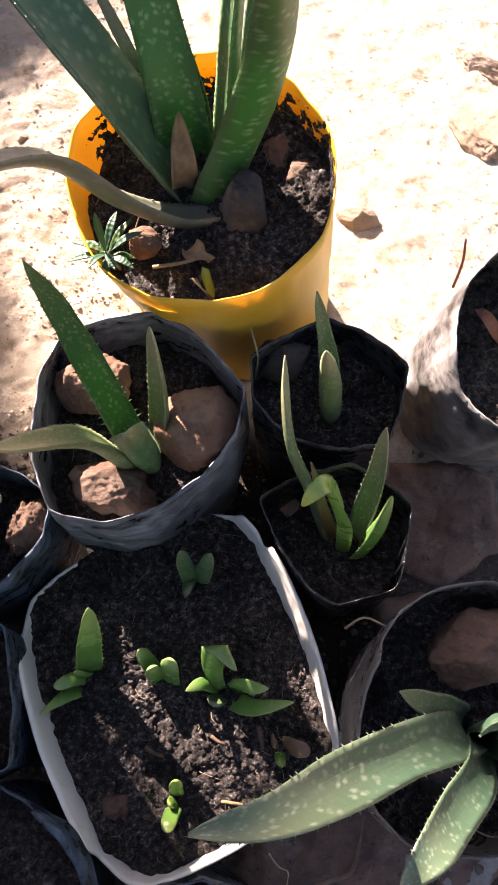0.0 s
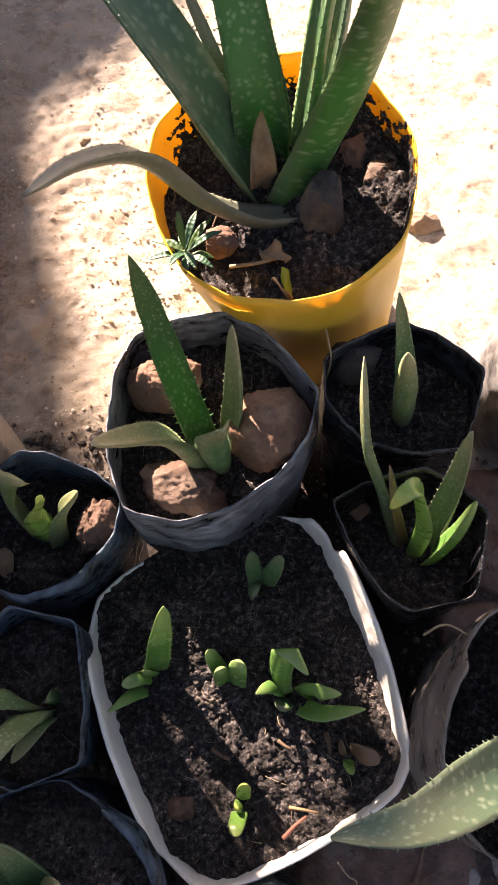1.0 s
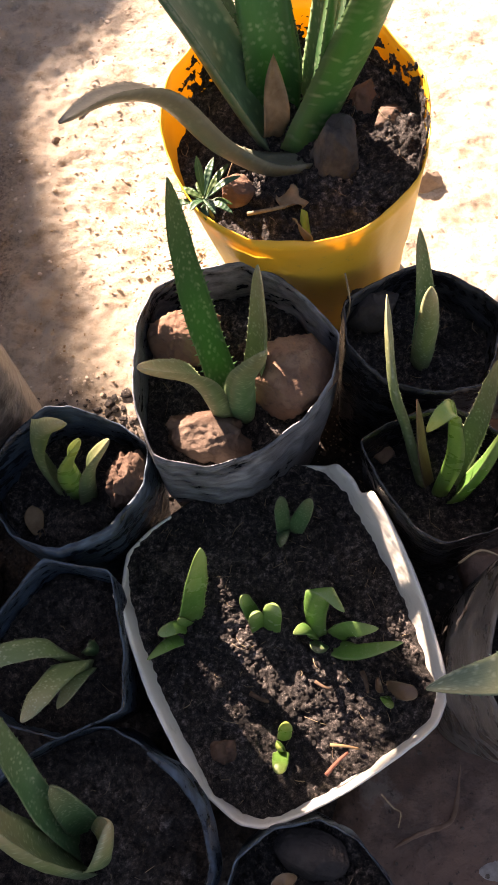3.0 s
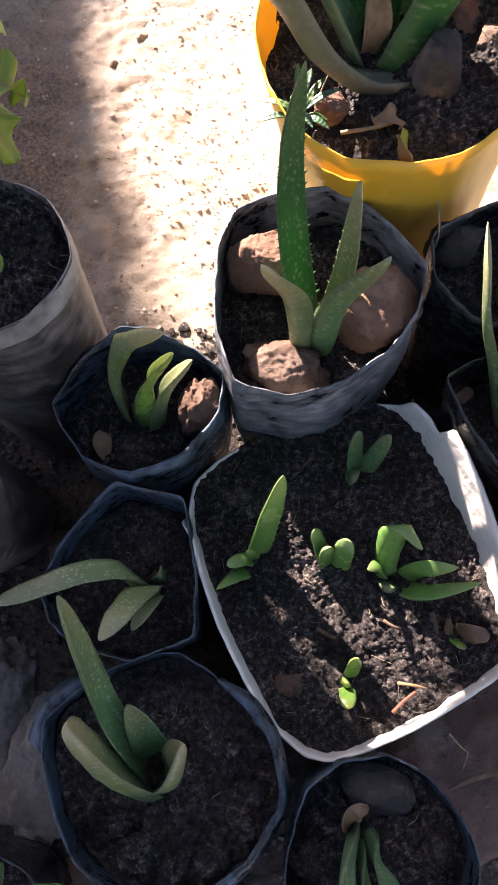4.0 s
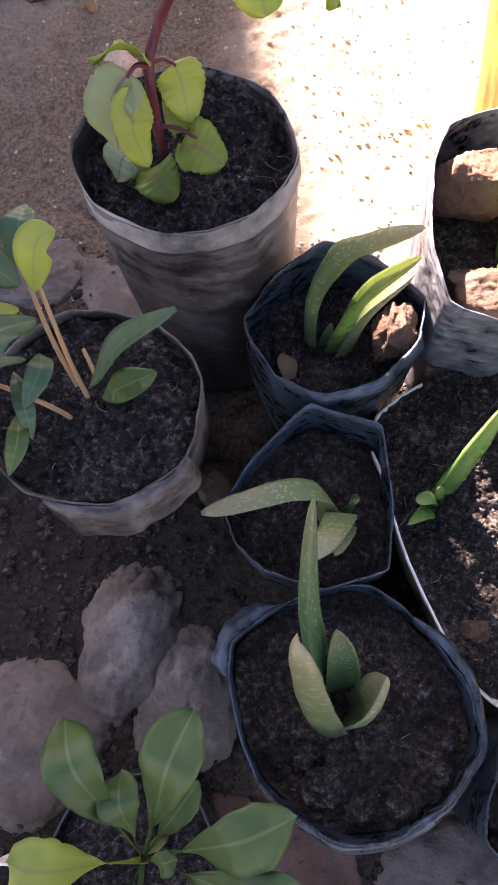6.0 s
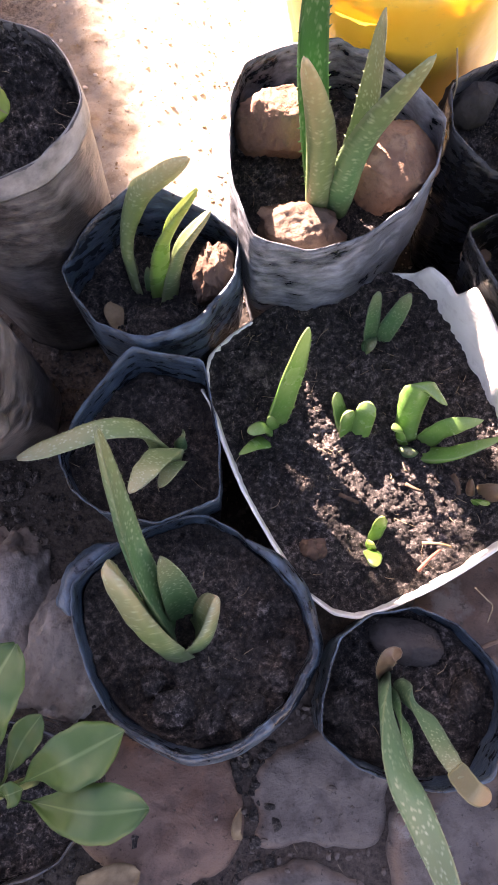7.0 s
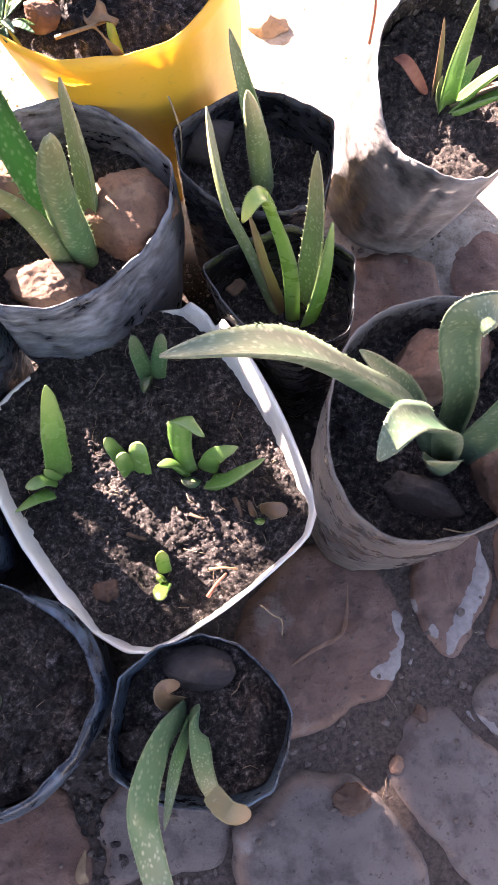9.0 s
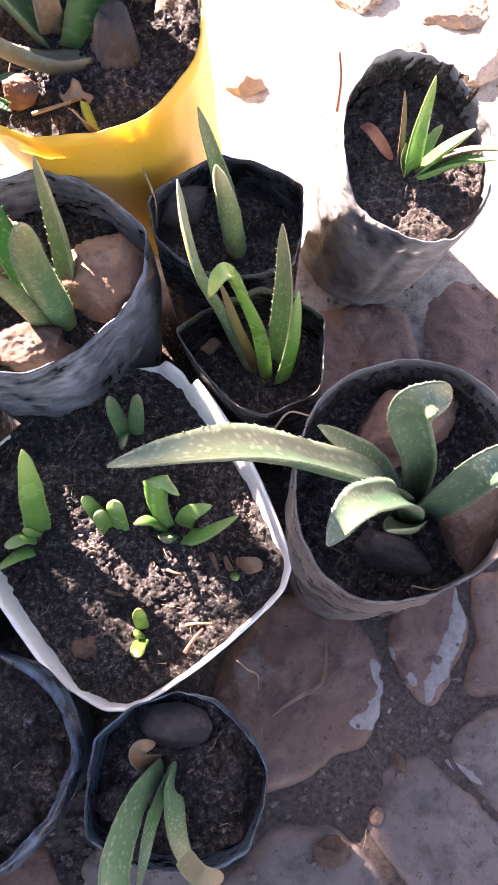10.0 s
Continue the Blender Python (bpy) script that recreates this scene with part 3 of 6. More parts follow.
def soil_disc(o, z, k, rough=0.005, seed=0, dome=0.0, lean=(0, 0, 1), foot_k=0.78, slope=(0, 0)):
    """k(a): the share of the mouth's width that the soil fills at the angle a."""
    n, rings = int(o.rx * 2 * math.pi / 0.0021), int(o.rx / 0.0014)
    verts, faces = [(o.x, o.y, z + dome)], []
    share = [k(2 * math.pi * j / n) for j in range(n)]
    for i in range(1, rings + 1):
        h = i / rings
        for j in range(n):
            x, y = o.at(2 * math.pi * j / n, share[j])
            x, y = o.x + (x - o.x) * h, o.y + (y - o.y) * h
            verts.append((x, y, z + soil_height(x, y, rough, seed) + dome * (1 - h * h) + slope[0] * (x - o.x) + slope[1] * (y - o.y)))
    for j in range(n):
        faces.append((0, 1 + j, 1 + (j + 1) % n))
    for i in range(rings - 1):
        for j in range(n):
            a, b = 1 + i * n + j, 1 + i * n + (j + 1) % n
            faces.append((a, a + n, b + n, b))
    last = len(verts) - n
    foot = len(verts)
    for j in range(n):
        x, y, _ = verts[last + j]
        verts.append((o.x + (x - o.x) * foot_k + lean[0] * lean[2], o.y + (y - o.y) * foot_k + lean[1] * lean[2], 0.004))
    for j in range(n):
        a, b = last + j, last + (j + 1) % n
        faces.append((a, a + n, b + n, b))
    faces.append(tuple(range(foot + n - 1, foot - 1, -1)))
    return verts, faces


ICO = [Vector(v).normalized() for v in ((0, 0, 1), (0.9, 0, 0.45), (0.28, 0.85, 0.45), (-0.72, 0.53, 0.45), (-0.72, -0.53, 0.45), (0.28, -0.85, 0.45), (0.72, 0.53, -0.45), (-0.28, 0.85, -0.45), (-0.9, 0, -0.45), (-0.28, -0.85, -0.45), (0.72, -0.53, -0.45), (0, 0, -1))]
ICO_F = [(0, 1, 2), (0, 2, 3), (0, 3, 4), (0, 4, 5), (0, 5, 1), (1, 6, 2), (2, 7, 3), (3, 8, 4), (4, 9, 5), (5, 10, 1), (2, 6, 7), (3, 7, 8), (4, 8, 9), (5, 9, 10), (1, 10, 6), (11, 7, 6), (11, 8, 7), (11, 9, 8), (11, 10, 9), (11, 6, 10)]


def crumbs(places, rng):
    """Many small uneven lumps in one mesh; places: (x, y, z, size)."""
    verts, faces = [], []
    for x, y, z, s in places:
        k = len(verts)
        m = Euler((rng.random() * 6, rng.random() * 6, rng.random() * 6)).to_matrix()
        sx, sy, sz = s * (0.7 + 0.7 * rng.random()), s * (0.7 + 0.6 * rng.random()), s * (0.5 + 0.4 * rng.random())
        for v in ICO:
            w = m @ v * (0.75 + 0.5 * rng.random())
            verts.append((x + w.x * sx, y + w.y * sy, z + w.z * sz))
        faces += [tuple(k + i for i in f) for f in ICO_F]
    return verts, faces


def fibres(places, rng, lo=0.004, hi=0.02, r=0.00028):
    """Bits of root and straw, lying about, in one mesh."""
    bm = bmesh.new()
    for x, y, z in places:
        a, l = rng.random() * 6.28, lo + (hi - lo) * rng.random() ** 2
        d = Vector((math.cos(a), math.sin(a), rng.uniform(-0.15, 0.35))) * l / 2
        c = Vector((x, y, z))
        side = Vector((-d.y, d.x, 0)) * rng.uniform(-0.5, 0.5)
        tube([c - d, c + side, c + d], r * rng.uniform(0.6, 1.5), r * 0.5, 4, 4, bm)
    return bm


def fill_soil(bag, o, z, seed, material, k, dome=0.0, count=1700, rough=0.005, straw=14, lean=(0, 0, 1), foot_k=0.78, slope=(0, 0)):
    """Soil in a bag, with its crumbs and fibres."""
    rng = random.Random(seed)
    material = material or SOIL
    soil = raw("soil", *soil_disc(o, z, k, rough, seed, dome, lean, foot_k, slope), material, bag, "dark crumbly potting soil")
    spots, lines = [], []
    for i in range(count + straw):
        a, h = rng.random() * 6.283, math.sqrt(rng.random()) * 0.95
        x, y = o.at(a, k(a) * h)
        zz = z + soil_height(x, y, rough, seed) + dome * (1 - h * h) + slope[0] * (x - o.x) + slope[1] * (y - o.y)
        if i < count:
            s = 0.0004 + 0.002 * rng.random() ** 6
            spots.append((x, y, zz + s * 0.35, s))
        else:
            lines.append((x, y, zz + 0.0012))
    c = raw("loose_soil", *crumbs(spots, rng), material, bag, smooth=False)
    tagged(c, kind="stuff")
    f = part("straw_litter", fibres(lines, rng), STRAW, bag)
    tagged(f, kind="stuff")
    return soil


def grow_bag(label, o, material, z, soil_z, tilt=0.0, aim=90, wave=0.003, seed=0, group="grow bags", name="grow_bag", soil_mat=None, dome=0.0, count=1700, straw=14, top=None, base=0.9, bulge=0.03, slope=(0, 0), **kw):
    """A plastic grow bag that stands on the ground, with its soil."""
    t = thing(name, o.x, o.y, 0.0, label, "planter", group)
    az = radians(aim)

    def level(a):
        return z + tilt * math.cos(a - az) + wave * fbm(math.cos(a) * 2.2, math.sin(a) * 2.2, seed + 0.5, 3)

    top = top or level
    raw("bag_wall", *bag_shell(o, top, inner=soil_z - 0.012, seed=seed, base=base, bulge=bulge, **kw), material, t)
    sx, sy = kw.get("bottom_shift", (0, 0))
    loose = (0.012 if kw.get("wrinkle", 0.02) > 0.01 else 0.003) + 1.1 * max(0.0, kw.get("wrinkle", 0.02) - 0.02)

    def share(a):
        x, y = o.at(a)
        h = min(1.0, (soil_z + slope[0] * (x - o.x) + slope[1] * (y - o.y)) / top(a))
        return base + (1 - base) * h ** 0.8 + bulge * math.sin(math.pi * h) - loose

    h = soil_z / z
    fill_soil(t, o.moved(sx * (1 - h), sy * (1 - h)), soil_z, seed, soil_mat, share, dome, count, straw=straw, lean=(sx, sy, h * 0.97), foot_k=0.85 * base, slope=slope)
    return t


def earth_smear(bag, o, z0, z1, a0, a1, base, bulge, material, seed=0, cover=0.5, wrinkle=0.02, bottom_shift=(0, 0), top=0.0):
    """Earth stuck in patches on the inside of a bag, thinning out towards the rim."""
    n, m = 300, 40
    top = top or z1
    verts, faces, depth = [], [], []
    for i in range(n + 1):
        deg = a0 + (a1 - a0) * i / n
        a = radians(deg)
        x, y = o.at(a)
        dx, dy = x - o.x, y - o.y
        r = math.hypot(dx, dy)
        ends = min(1.0, 14 * i / n, 14 * (n - i) / n)
        for j in range(m + 1):
            z = z0 + (z1 - z0) * j / m
            h = z / top
            wr = wrinkle * r * (fbm(math.cos(a) * 3, math.sin(a) * 3, z * 22 + seed, 4) + 0.6 * fbm(math.cos(a) * 9, math.sin(a) * 9, z * 5 + seed * 2, 3))
            wr *= 0.45 + 0.55 * min(1.0, max(0.0, top - z) / 0.03)
            k = base + (1 - base) * h ** 0.8 + bulge * math.sin(math.pi * min(h, 1))
            d = cover - 0.9 * j / m + 0.55 * ends - 0.35 - 0.9 * fbm(deg * 0.2, j * 0.16, seed + 3.0, 6)
            depth.append(d)
            f = (r * k + wr - 0.0016 - 0.0014 * max(-0.3, min(1.0, d * 3)) - 0.0008 * abs(fbm(deg * 0.9, z * 400, seed, 3))) / r
            verts.append((o.x + dx * f + bottom_shift[0] * (1 - h), o.y + dy * f + bottom_shift[1] * (1 - h), z))
    for i in range(n):
        for j in range(m):
            p = i * (m + 1) + j
            ring = [q for q in (p, p + 1, p + m + 2, p + m + 1) if depth[q] > -0.02]
            if len(ring) > 2:
                faces.append(tuple(ring))
    return raw("earth_smear", verts, faces, material, bag, "earth stuck to the inside of the bag")


def rock(name, x, y, z, sx, sy, sz, material, label, category="stone", turn=0.0, seed=0, rough=0.18, group="", lean=0.0, broken=0.93):
    """A loose stone: broken flats, rounded edges and pits; z is its underside."""
    rng = random.Random(seed * 7 + 1)
    flats = [(Vector((rng.gauss(0, 1), rng.gauss(0, 1), rng.gauss(0.2, 0.8))).normalized(), rng.uniform(0.66, 0.88)) for _ in range(11)]
    bm = bmesh.new()
    bmesh.ops.create_icosphere(bm, subdivisions=5, radius=1.0)
    m = Euler((radians(lean), 0, radians(turn))).to_matrix()
    for v in bm.verts:
        p = v.co.normalized()
        q = p.copy()
        p = p * (1 + rough * 1.2 * fbm(p.x * 1.1 + seed, p.y * 1.1, p.z * 1.1, 2))
        for flat, at in flats:
            over = p.dot(flat) - at
            if over > 0:
                p -= flat * over * broken
        p += q * (rough * 0.2 * fbm(q.x * 4, q.y * 4 + seed, q.z * 4, 5) + 0.05 * fbm(q.x * 13, q.y * 13, q.z * 13 + seed, 3))
        v.co = m @ Vector((p.x * sx, p.y * sy, p.z * sz)) * 1.1 + Vector((x, y, z + sz * 0.8))
    ob = part(name, bm, material)
    return tagged(ob, label, category, group)


# ---- ground ----
def axis(lo, hi, fine, far):
    """Grid lines: even between lo and hi, then wider and wider out to far."""
    inner = list(np.arange(lo, hi + 1e-6, fine))
    out, step, v = [], fine, hi
    while v < far:
        step *= 1.5
        v += step
        out.append(v)
    low, step, v = [], fine, lo
    while v > -far:
        step *= 1.5
        v -= step
        low.append(v)
    return low[::-1] + inner + out


def sand_height(x, y):
    near = 1.0 if abs(x) < 3 and abs(y) < 3 else 0.0
    h = 0.006 * fbm(x * 5, y * 5, 1.0, 4) + near * (0.005 * fbm(x * 18, y * 18, 4.0, 4) + 0.0017 * fbm(x * 70, y * 70, 8.0, 3) + 0.0007 * fbm(x * 210, y * 210, 6.0, 2))
    west = max(0.0, min(1.0, (-0.15 - x) / 0.1)) * near
    h += west * (0.0045 * fbm(x * 26, y * 26, 2.0, 3) + 0.0016 * fbm(x * 90, y * 90, 9.0, 2))
    edge = 0.26 + 0.04 * fbm(x * 4, 2.0, 5.0, 2)
    if x < -0.2:
        edge = min(edge, 0.26 + (x + 0.2) * 0.9)
    d = max(-1.0, min(1.0, (y - edge) / 0.06))
    return h * (0.65 + 0.35 * d) + 0.004 - 0.0108 * (0.5 - 0.5 * d)


gx, gy = axis(-0.62, 0.5, 0.0032, 60), axis(-0.42, 0.98, 0.0032, 60)
gv = [(x, y, sand_height(x, y)) for y in gy for x in gx]
nx = len(gx)
gf = [(j * nx + i, j * nx + i + 1, (j + 1) * nx + i + 1, (j + 1) * nx + i) for j in range(len(gy) - 1) for i in range(nx - 1)]
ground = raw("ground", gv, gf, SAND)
tagged(ground, "pale sandy earth, trodden and crumbly", "ground", kind="structure")

rng = random.Random(11)
spots = []
for i in range(42000):
    x, y = rng.uniform(-0.75, 0.5), rng.uniform(0.2, 1.1)
    if fbm(x * 6, y * 6, 3.0, 3) + rng.uniform(-0.5, 0.5) < 0.05 or (x < -0.27 and rng.random() < 0.8):
        continue
    s = 0.00035 + 0.0011 * rng.random() ** 4 * (1.9 if x < -0.1 else 1.0)
    spots.append((x, y, sand_height(x, y) + s * 0.15, s))
tagged(raw("earth_crumbs", *crumbs(spots, rng), CLOD, smooth=False), "small crumbs of dry earth on the ground", "earth", kind="stuff")
spots = []
for i in range(11000):
    x, y = rng.uniform(-0.62, -0.12), rng.uniform(-0.42, 0.28)
    s = 0.0008 + 0.0042 * rng.random() ** 4
    spots.append((x, y, sand_height(x, y) + s * 0.3, s))
tagged(raw("dark_earth_crumbs", *crumbs(spots, rng), SOIL_DRY, smooth=False), "dark loose earth between the stones", "earth", kind="stuff")

spots = []
for i in range(1300):
    x, y = rng.gauss(-0.17, 0.09), rng.gauss(0.42, 0.16)
    if rng.random() < 0.3:
        x, y = rng.uniform(-0.7, 0.45), rng.uniform(0.3, 1.0)
    s = 0.0005 + 0.0016 * rng.random() ** 4
    spots.append((x, y, sand_height(x, y) + s * 0.25, s))
tagged(raw("plant_litter", *crumbs(spots, rng), DRY_LEAF, smooth=False), "brown bits of bark and leaf on the sand", "litter", kind="stuff")

# paving: one flagstone a cell
paving = thing("paving", 0.1, -0.1, 0.0, "brown flagstones with whitish lime marks, set in earth", "paving", kind="structure")
STONES = [
    [(0.0, -0.07), (0.06, -0.02), (0.115, -0.045), (0.137, -0.085), (0.134, -0.125), (0.11, -0.156), (0.05, -0.173), (0.0, -0.187), (-0.03, -0.13)],
    [(0.143, -0.078), (0.16, -0.04), (0.216, -0.04), (0.212, -0.09), (0.165, -0.147), (0.146, -0.118)],
    [(0.224, -0.042), (0.3, -0.035), (0.315, -0.13), (0.25, -0.145), (0.188, -0.138), (0.218, -0.095)],
    [(0.166, -0.178), (0.195, -0.152), (0.3, -0.152), (0.31, -0.23), (0.235, -0.255), (0.195, -0.225)],
    [(0.09, -0.22), (0.113, -0.178), (0.152, -0.172), (0.17, -0.2), (0.2, -0.24), (0.2, -0.31), (0.15, -0.32), (0.114, -0.265)],
    [(-0.035, -0.232), (0.02, -0.205), (0.062, -0.21), (0.09, -0.248), (0.112, -0.29), (0.1, -0.38), (0.0, -0.38), (-0.04, -0.3)]]
STONES += [
    [(-0.27, -0.18), (-0.16, -0.185), (-0.148, -0.23), (-0.154, -0.272), (-0.22, -0.295), (-0.28, -0.25)],
    [(-0.165, -0.288), (-0.11, -0.268), (-0.055, -0.28), (-0.05, -0.36), (-0.15, -0.37)],
    [(-0.138, -0.2), (-0.08, -0.175), (-0.035, -0.2), (-0.045, -0.262), (-0.1, -0.256), (-0.14, -0.262)],
    [(0.13, 0.245), (0.2, 0.245), (0.237, 0.225), (0.24, 0.155), (0.18, 0.12), (0.115, 0.14)],
    [(0.248, 0.255), (0.32, 0.29), (0.38, 0.22), (0.34, 0.1), (0.25, 0.11)],
    [(0.11, 0.115), (0.175, 0.112), (0.238, 0.1), (0.24, -0.025), (0.12, -0.02)],
    [(0.25, 0.1), (0.36, 0.09), (0.35, -0.025), (0.25, -0.028)],
    [(0.12, -0.33), (0.2, -0.325), (0.24, -0.27), (0.33, -0.25), (0.34, -0.4), (0.14, -0.42)]]


def flagstone(k, poly):
    """A flat stone with a worn, rounded edge, from its corners."""
    cx, cy = sum(p[0] for p in poly) / len(poly), sum(p[1] for p in poly) / len(poly)
    rim, n = [], 96
    for i in range(n):
        a = 2 * math.pi * i / n
        dx, dy = math.cos(a), math.sin(a)
        best = 9.0
        for p, q in zip(poly, poly[1:] + poly[:1]):
            ex, ey = q[0] - p[0], q[1] - p[1]
            det = dx * ey - dy * ex
            if abs(det) < 1e-9:
                continue
            s = ((p[0] - cx) * ey - (p[1] - cy) * ex) / det
            u = ((p[0] - cx) * dy - (p[1] - cy) * dx) / det
            if s > 0 and -1e-6 <= u <= 1 + 1e-6:
                best = min(best, s)
        rim.append(best)
    for _ in range(4):
        rim = [(rim[i - 1] + 2 * rim[i] + rim[(i + 1) % n]) / 4 for i in range(n)]
    zt = 0.0 + 0.004 * fbm(cx * 7, cy * 7, 2.0, 2)
    prof = [(f / 14, 0.0) for f in range(1, 11)] + [(0.76, -0.0004), (0.82, -0.0011), (0.87, -0.0023), (0.91, -0.004), (0.945, -0.0065), (0.975, -0.011), (1.0, -0.02)]
    sx, sy = 0.07 * fbm(cx * 9, cy * 9, 7.0, 2), 0.07 * fbm(cx * 9, cy * 9, 11.0, 2)
    verts, faces, share = [(cx, cy, zt + 0.004 * fbm(cx * 16, cy * 16, k, 3))], [], [0.0]
    for f, dz in prof:
        for i in range(n):
            a = 2 * math.pi * i / n
            r = (rim[i] + 0.003) * (1.0 + 0.07 * fbm(math.cos(a) * 2.2 + k, math.sin(a) * 2.2, k, 4)) * f
            x, y = cx + math.cos(a) * r, cy + math.sin(a) * r
            step = 0.0016 * max(-1.0, min(1.0, 9 * fbm(x * 11, y * 11, k + 3.0, 2)))
            verts.append((x, y, zt + dz + sx * (x - cx) + sy * (y - cy) + step + 0.005 * fbm(x * 16, y * 16, k, 3) + 0.0016 * fbm(x * 80, y * 80, k, 4)))
            share.append(f)
    for i in range(n):
        faces.append((0, 1 + i, 1 + (i + 1) % n))
    for lev in range(len(prof) - 1):
        for i in range(n):
            a, b = 1 + lev * n + i, 1 + lev * n + (i + 1) % n
            faces.append((a, a + n, b + n, b))
    ob = raw("flagstone", verts, faces, FLAG_GREY if k in (4, 5, 7, 8, 3) else FLAG, paving)
    uv = ob.data.uv_layers.new(name="UVMap")
    for lp in ob.data.loops:
        uv.data[lp.index].uv = (share[lp.vertex_index], 0.5)
    return ob


for k, poly in enumerate(STONES):
    flagstone(k, poly)

# lime marks along the edges of some flagstones
stone_v, stone_f = [], []
for ob in paving.children:
    k0 = len(stone_v)
    stone_v += [v.co.copy() for v in ob.data.vertices]
    stone_f += [tuple(k0 + i for i in p.vertices) for p in ob.data.polygons]
stone_tree = BVHTree.FromPolygons(stone_v, stone_f)


def lime_mark(pts, width, seed, material=None, label="whitish lime crust"):
    """A thin whitish crust along a line on the stones."""
    n, m = 40, 6
    line = curve([(x, y, 0) for x, y in pts], n)
    verts, faces = [], []
    for i, c in enumerate(line):
        t = (line[min(i + 1, n)] - line[max(i - 1, 0)]).normalized()
        s = Vector((-t.y, t.x, 0))
        w = width * math.sin(math.pi * (i + 0.4) / (n + 0.8)) ** 0.5
        for j in range(m + 1):
            e = 1 + 0.45 * fbm(i * 0.16, (j > m / 2) * 5.0, seed, 4)
            p = c + s * w * (j / m - 0.5) * e
            hit = stone_tree.ray_cast(Vector((p.x, p.y, 0.2)), Vector((0, 0, -1)))[0]
            z = hit.z if hit else sand_height(p.x, p.y)
            verts.append((p.x, p.y, z + 0.0005 - 0.0007 * (abs(j / m - 0.5) > 0.45)))
    for i in range(n):
        for j in range(m):
            if fbm(i * 0.3, j * 0.5, seed + 4.0, 3) > -0.7:
                p = i * (m + 1) + j
                faces.append((p, p + m + 1, p + m + 2, p + 1))
    return raw("lime_mark" if material is None else "raised_vein", verts, faces, material or LIME_CRUST, paving, label)


for i, (pts, w) in enumerate((([(0.125, -0.094), (0.13, -0.118), (0.124, -0.132), (0.11, -0.141), (0.094, -0.14)], 0.02), ([(0.215, -0.046), (0.206, -0.074), (0.193, -0.095), (0.176, -0.116), (0.161, -0.136)], 0.018), ([(0.166, -0.182), (0.177, -0.192), (0.19, -0.204)], 0.008), ([(0.142, -0.087), (0.141, -0.101)], 0.008), ([(0.153, -0.11), (0.155, -0.122)], 0.008))):
    lime_mark(pts, w, i)
lime_mark([(0.091, -0.066), (0.079, -0.103), (0.05, -0.115), (0.031, -0.124)], 0.004, 9, VEIN, "tan vein across the stone")
spots, lines = [], []
for i in range(9000):
    x, y = rng.uniform(-0.2, 0.36), rng.uniform(-0.38, 0.26)
    hit = stone_tree.ray_cast(Vector((x, y, 0.2)), Vector((0, 0, -1)))[0]
    if hit and rng.random() < 0.9:
        continue
    s = 0.0005 + 0.0028 * rng.random() ** 4
    spots.append((x, y, (hit.z if hit else sand_height(x, y)) + s * 0.3, s))
    if rng.random() < 0.03:
        lines.append((x, y, spots[-1][2] + 0.002))
tagged(raw("mud_crumbs", *crumbs(spots, rng), MUD_CRUMB, smooth=False), "brown crumbs of mud between the flagstones", "earth", kind="stuff")
tagged(part("straw_bits", fibres(lines, rng), STRAW), "short bits of straw between the flagstones", "litter", kind="stuff")

# unseen walls, added to keep the far side of the ground in shade
SHADE = Vector((-SUN_WAY.x, -SUN_WAY.y)) / SUN_WAY.z
WALL_H = 3.0


def shade_wall(name, line, thick=0.12):
    """A rough unseen wall whose uneven top casts its shade along the ground on the given line."""
    line = [Vector(p) - SHADE * WALL_H for p in line]
    pts = []
    for a, b in zip(line, line[1:]):
        steps = max(2, int((b - a).length / 0.03))
        pts += [a.lerp(b, i / steps) for i in range(steps)]
    pts.append(line[-1])
    d = (line[-1] - line[0]).normalized()
    s = Vector((-d.y, d.x))
    pts = [p + s * 0.022 * fbm(p.x * 9, p.y * 9, 3.0, 4) for p in pts]
    n = len(pts)
    verts = [(p.x, p.y, z) for z in (-0.05, WALL_H) for p in pts] + [(p.x + s.x * thick, p.y + s.y * thick, z) for z in (-0.05, WALL_H) for p in pts]
    faces = []
    for i in range(n - 1):
        faces += [(i, i + 1, n + i + 1, n + i), (2 * n + i + 1, 2 * n + i, 3 * n + i, 3 * n + i + 1), (n + i, n + i + 1, 3 * n + i + 1, 3 * n + i), (i + 1, i, 2 * n + i, 2 * n + i + 1)]
    faces += [(0, n, 3 * n, 2 * n), (n - 1, 3 * n - 1, 4 * n - 1, 2 * n - 1)]
    return tagged(raw(name, verts, faces, PLASTER, smooth=False), "plain plastered wall, unseen, added to cast shade", "wall", kind="structure")


shade_wall("wall_west", [(-0.053, -0.16), (-0.042, -0.13), (-0.056, -0.08), (-0.108, -0.03), (-0.228, 0.3), (-0.25, 0.42), (-0.335, 0.66)], 3.0)
shade_wall("wall_south_west", [(0.33, -1.1), (0.1, -0.47), (0.08, -0.33), (0.066, -0.278), (-0.005, -0.238), (-0.053, -0.165)], 3.0)
shade_wall("wall_north", [(-0.325, 0.69), (-0.225, 0.84), (-0.09, 1.03)], 0.6)


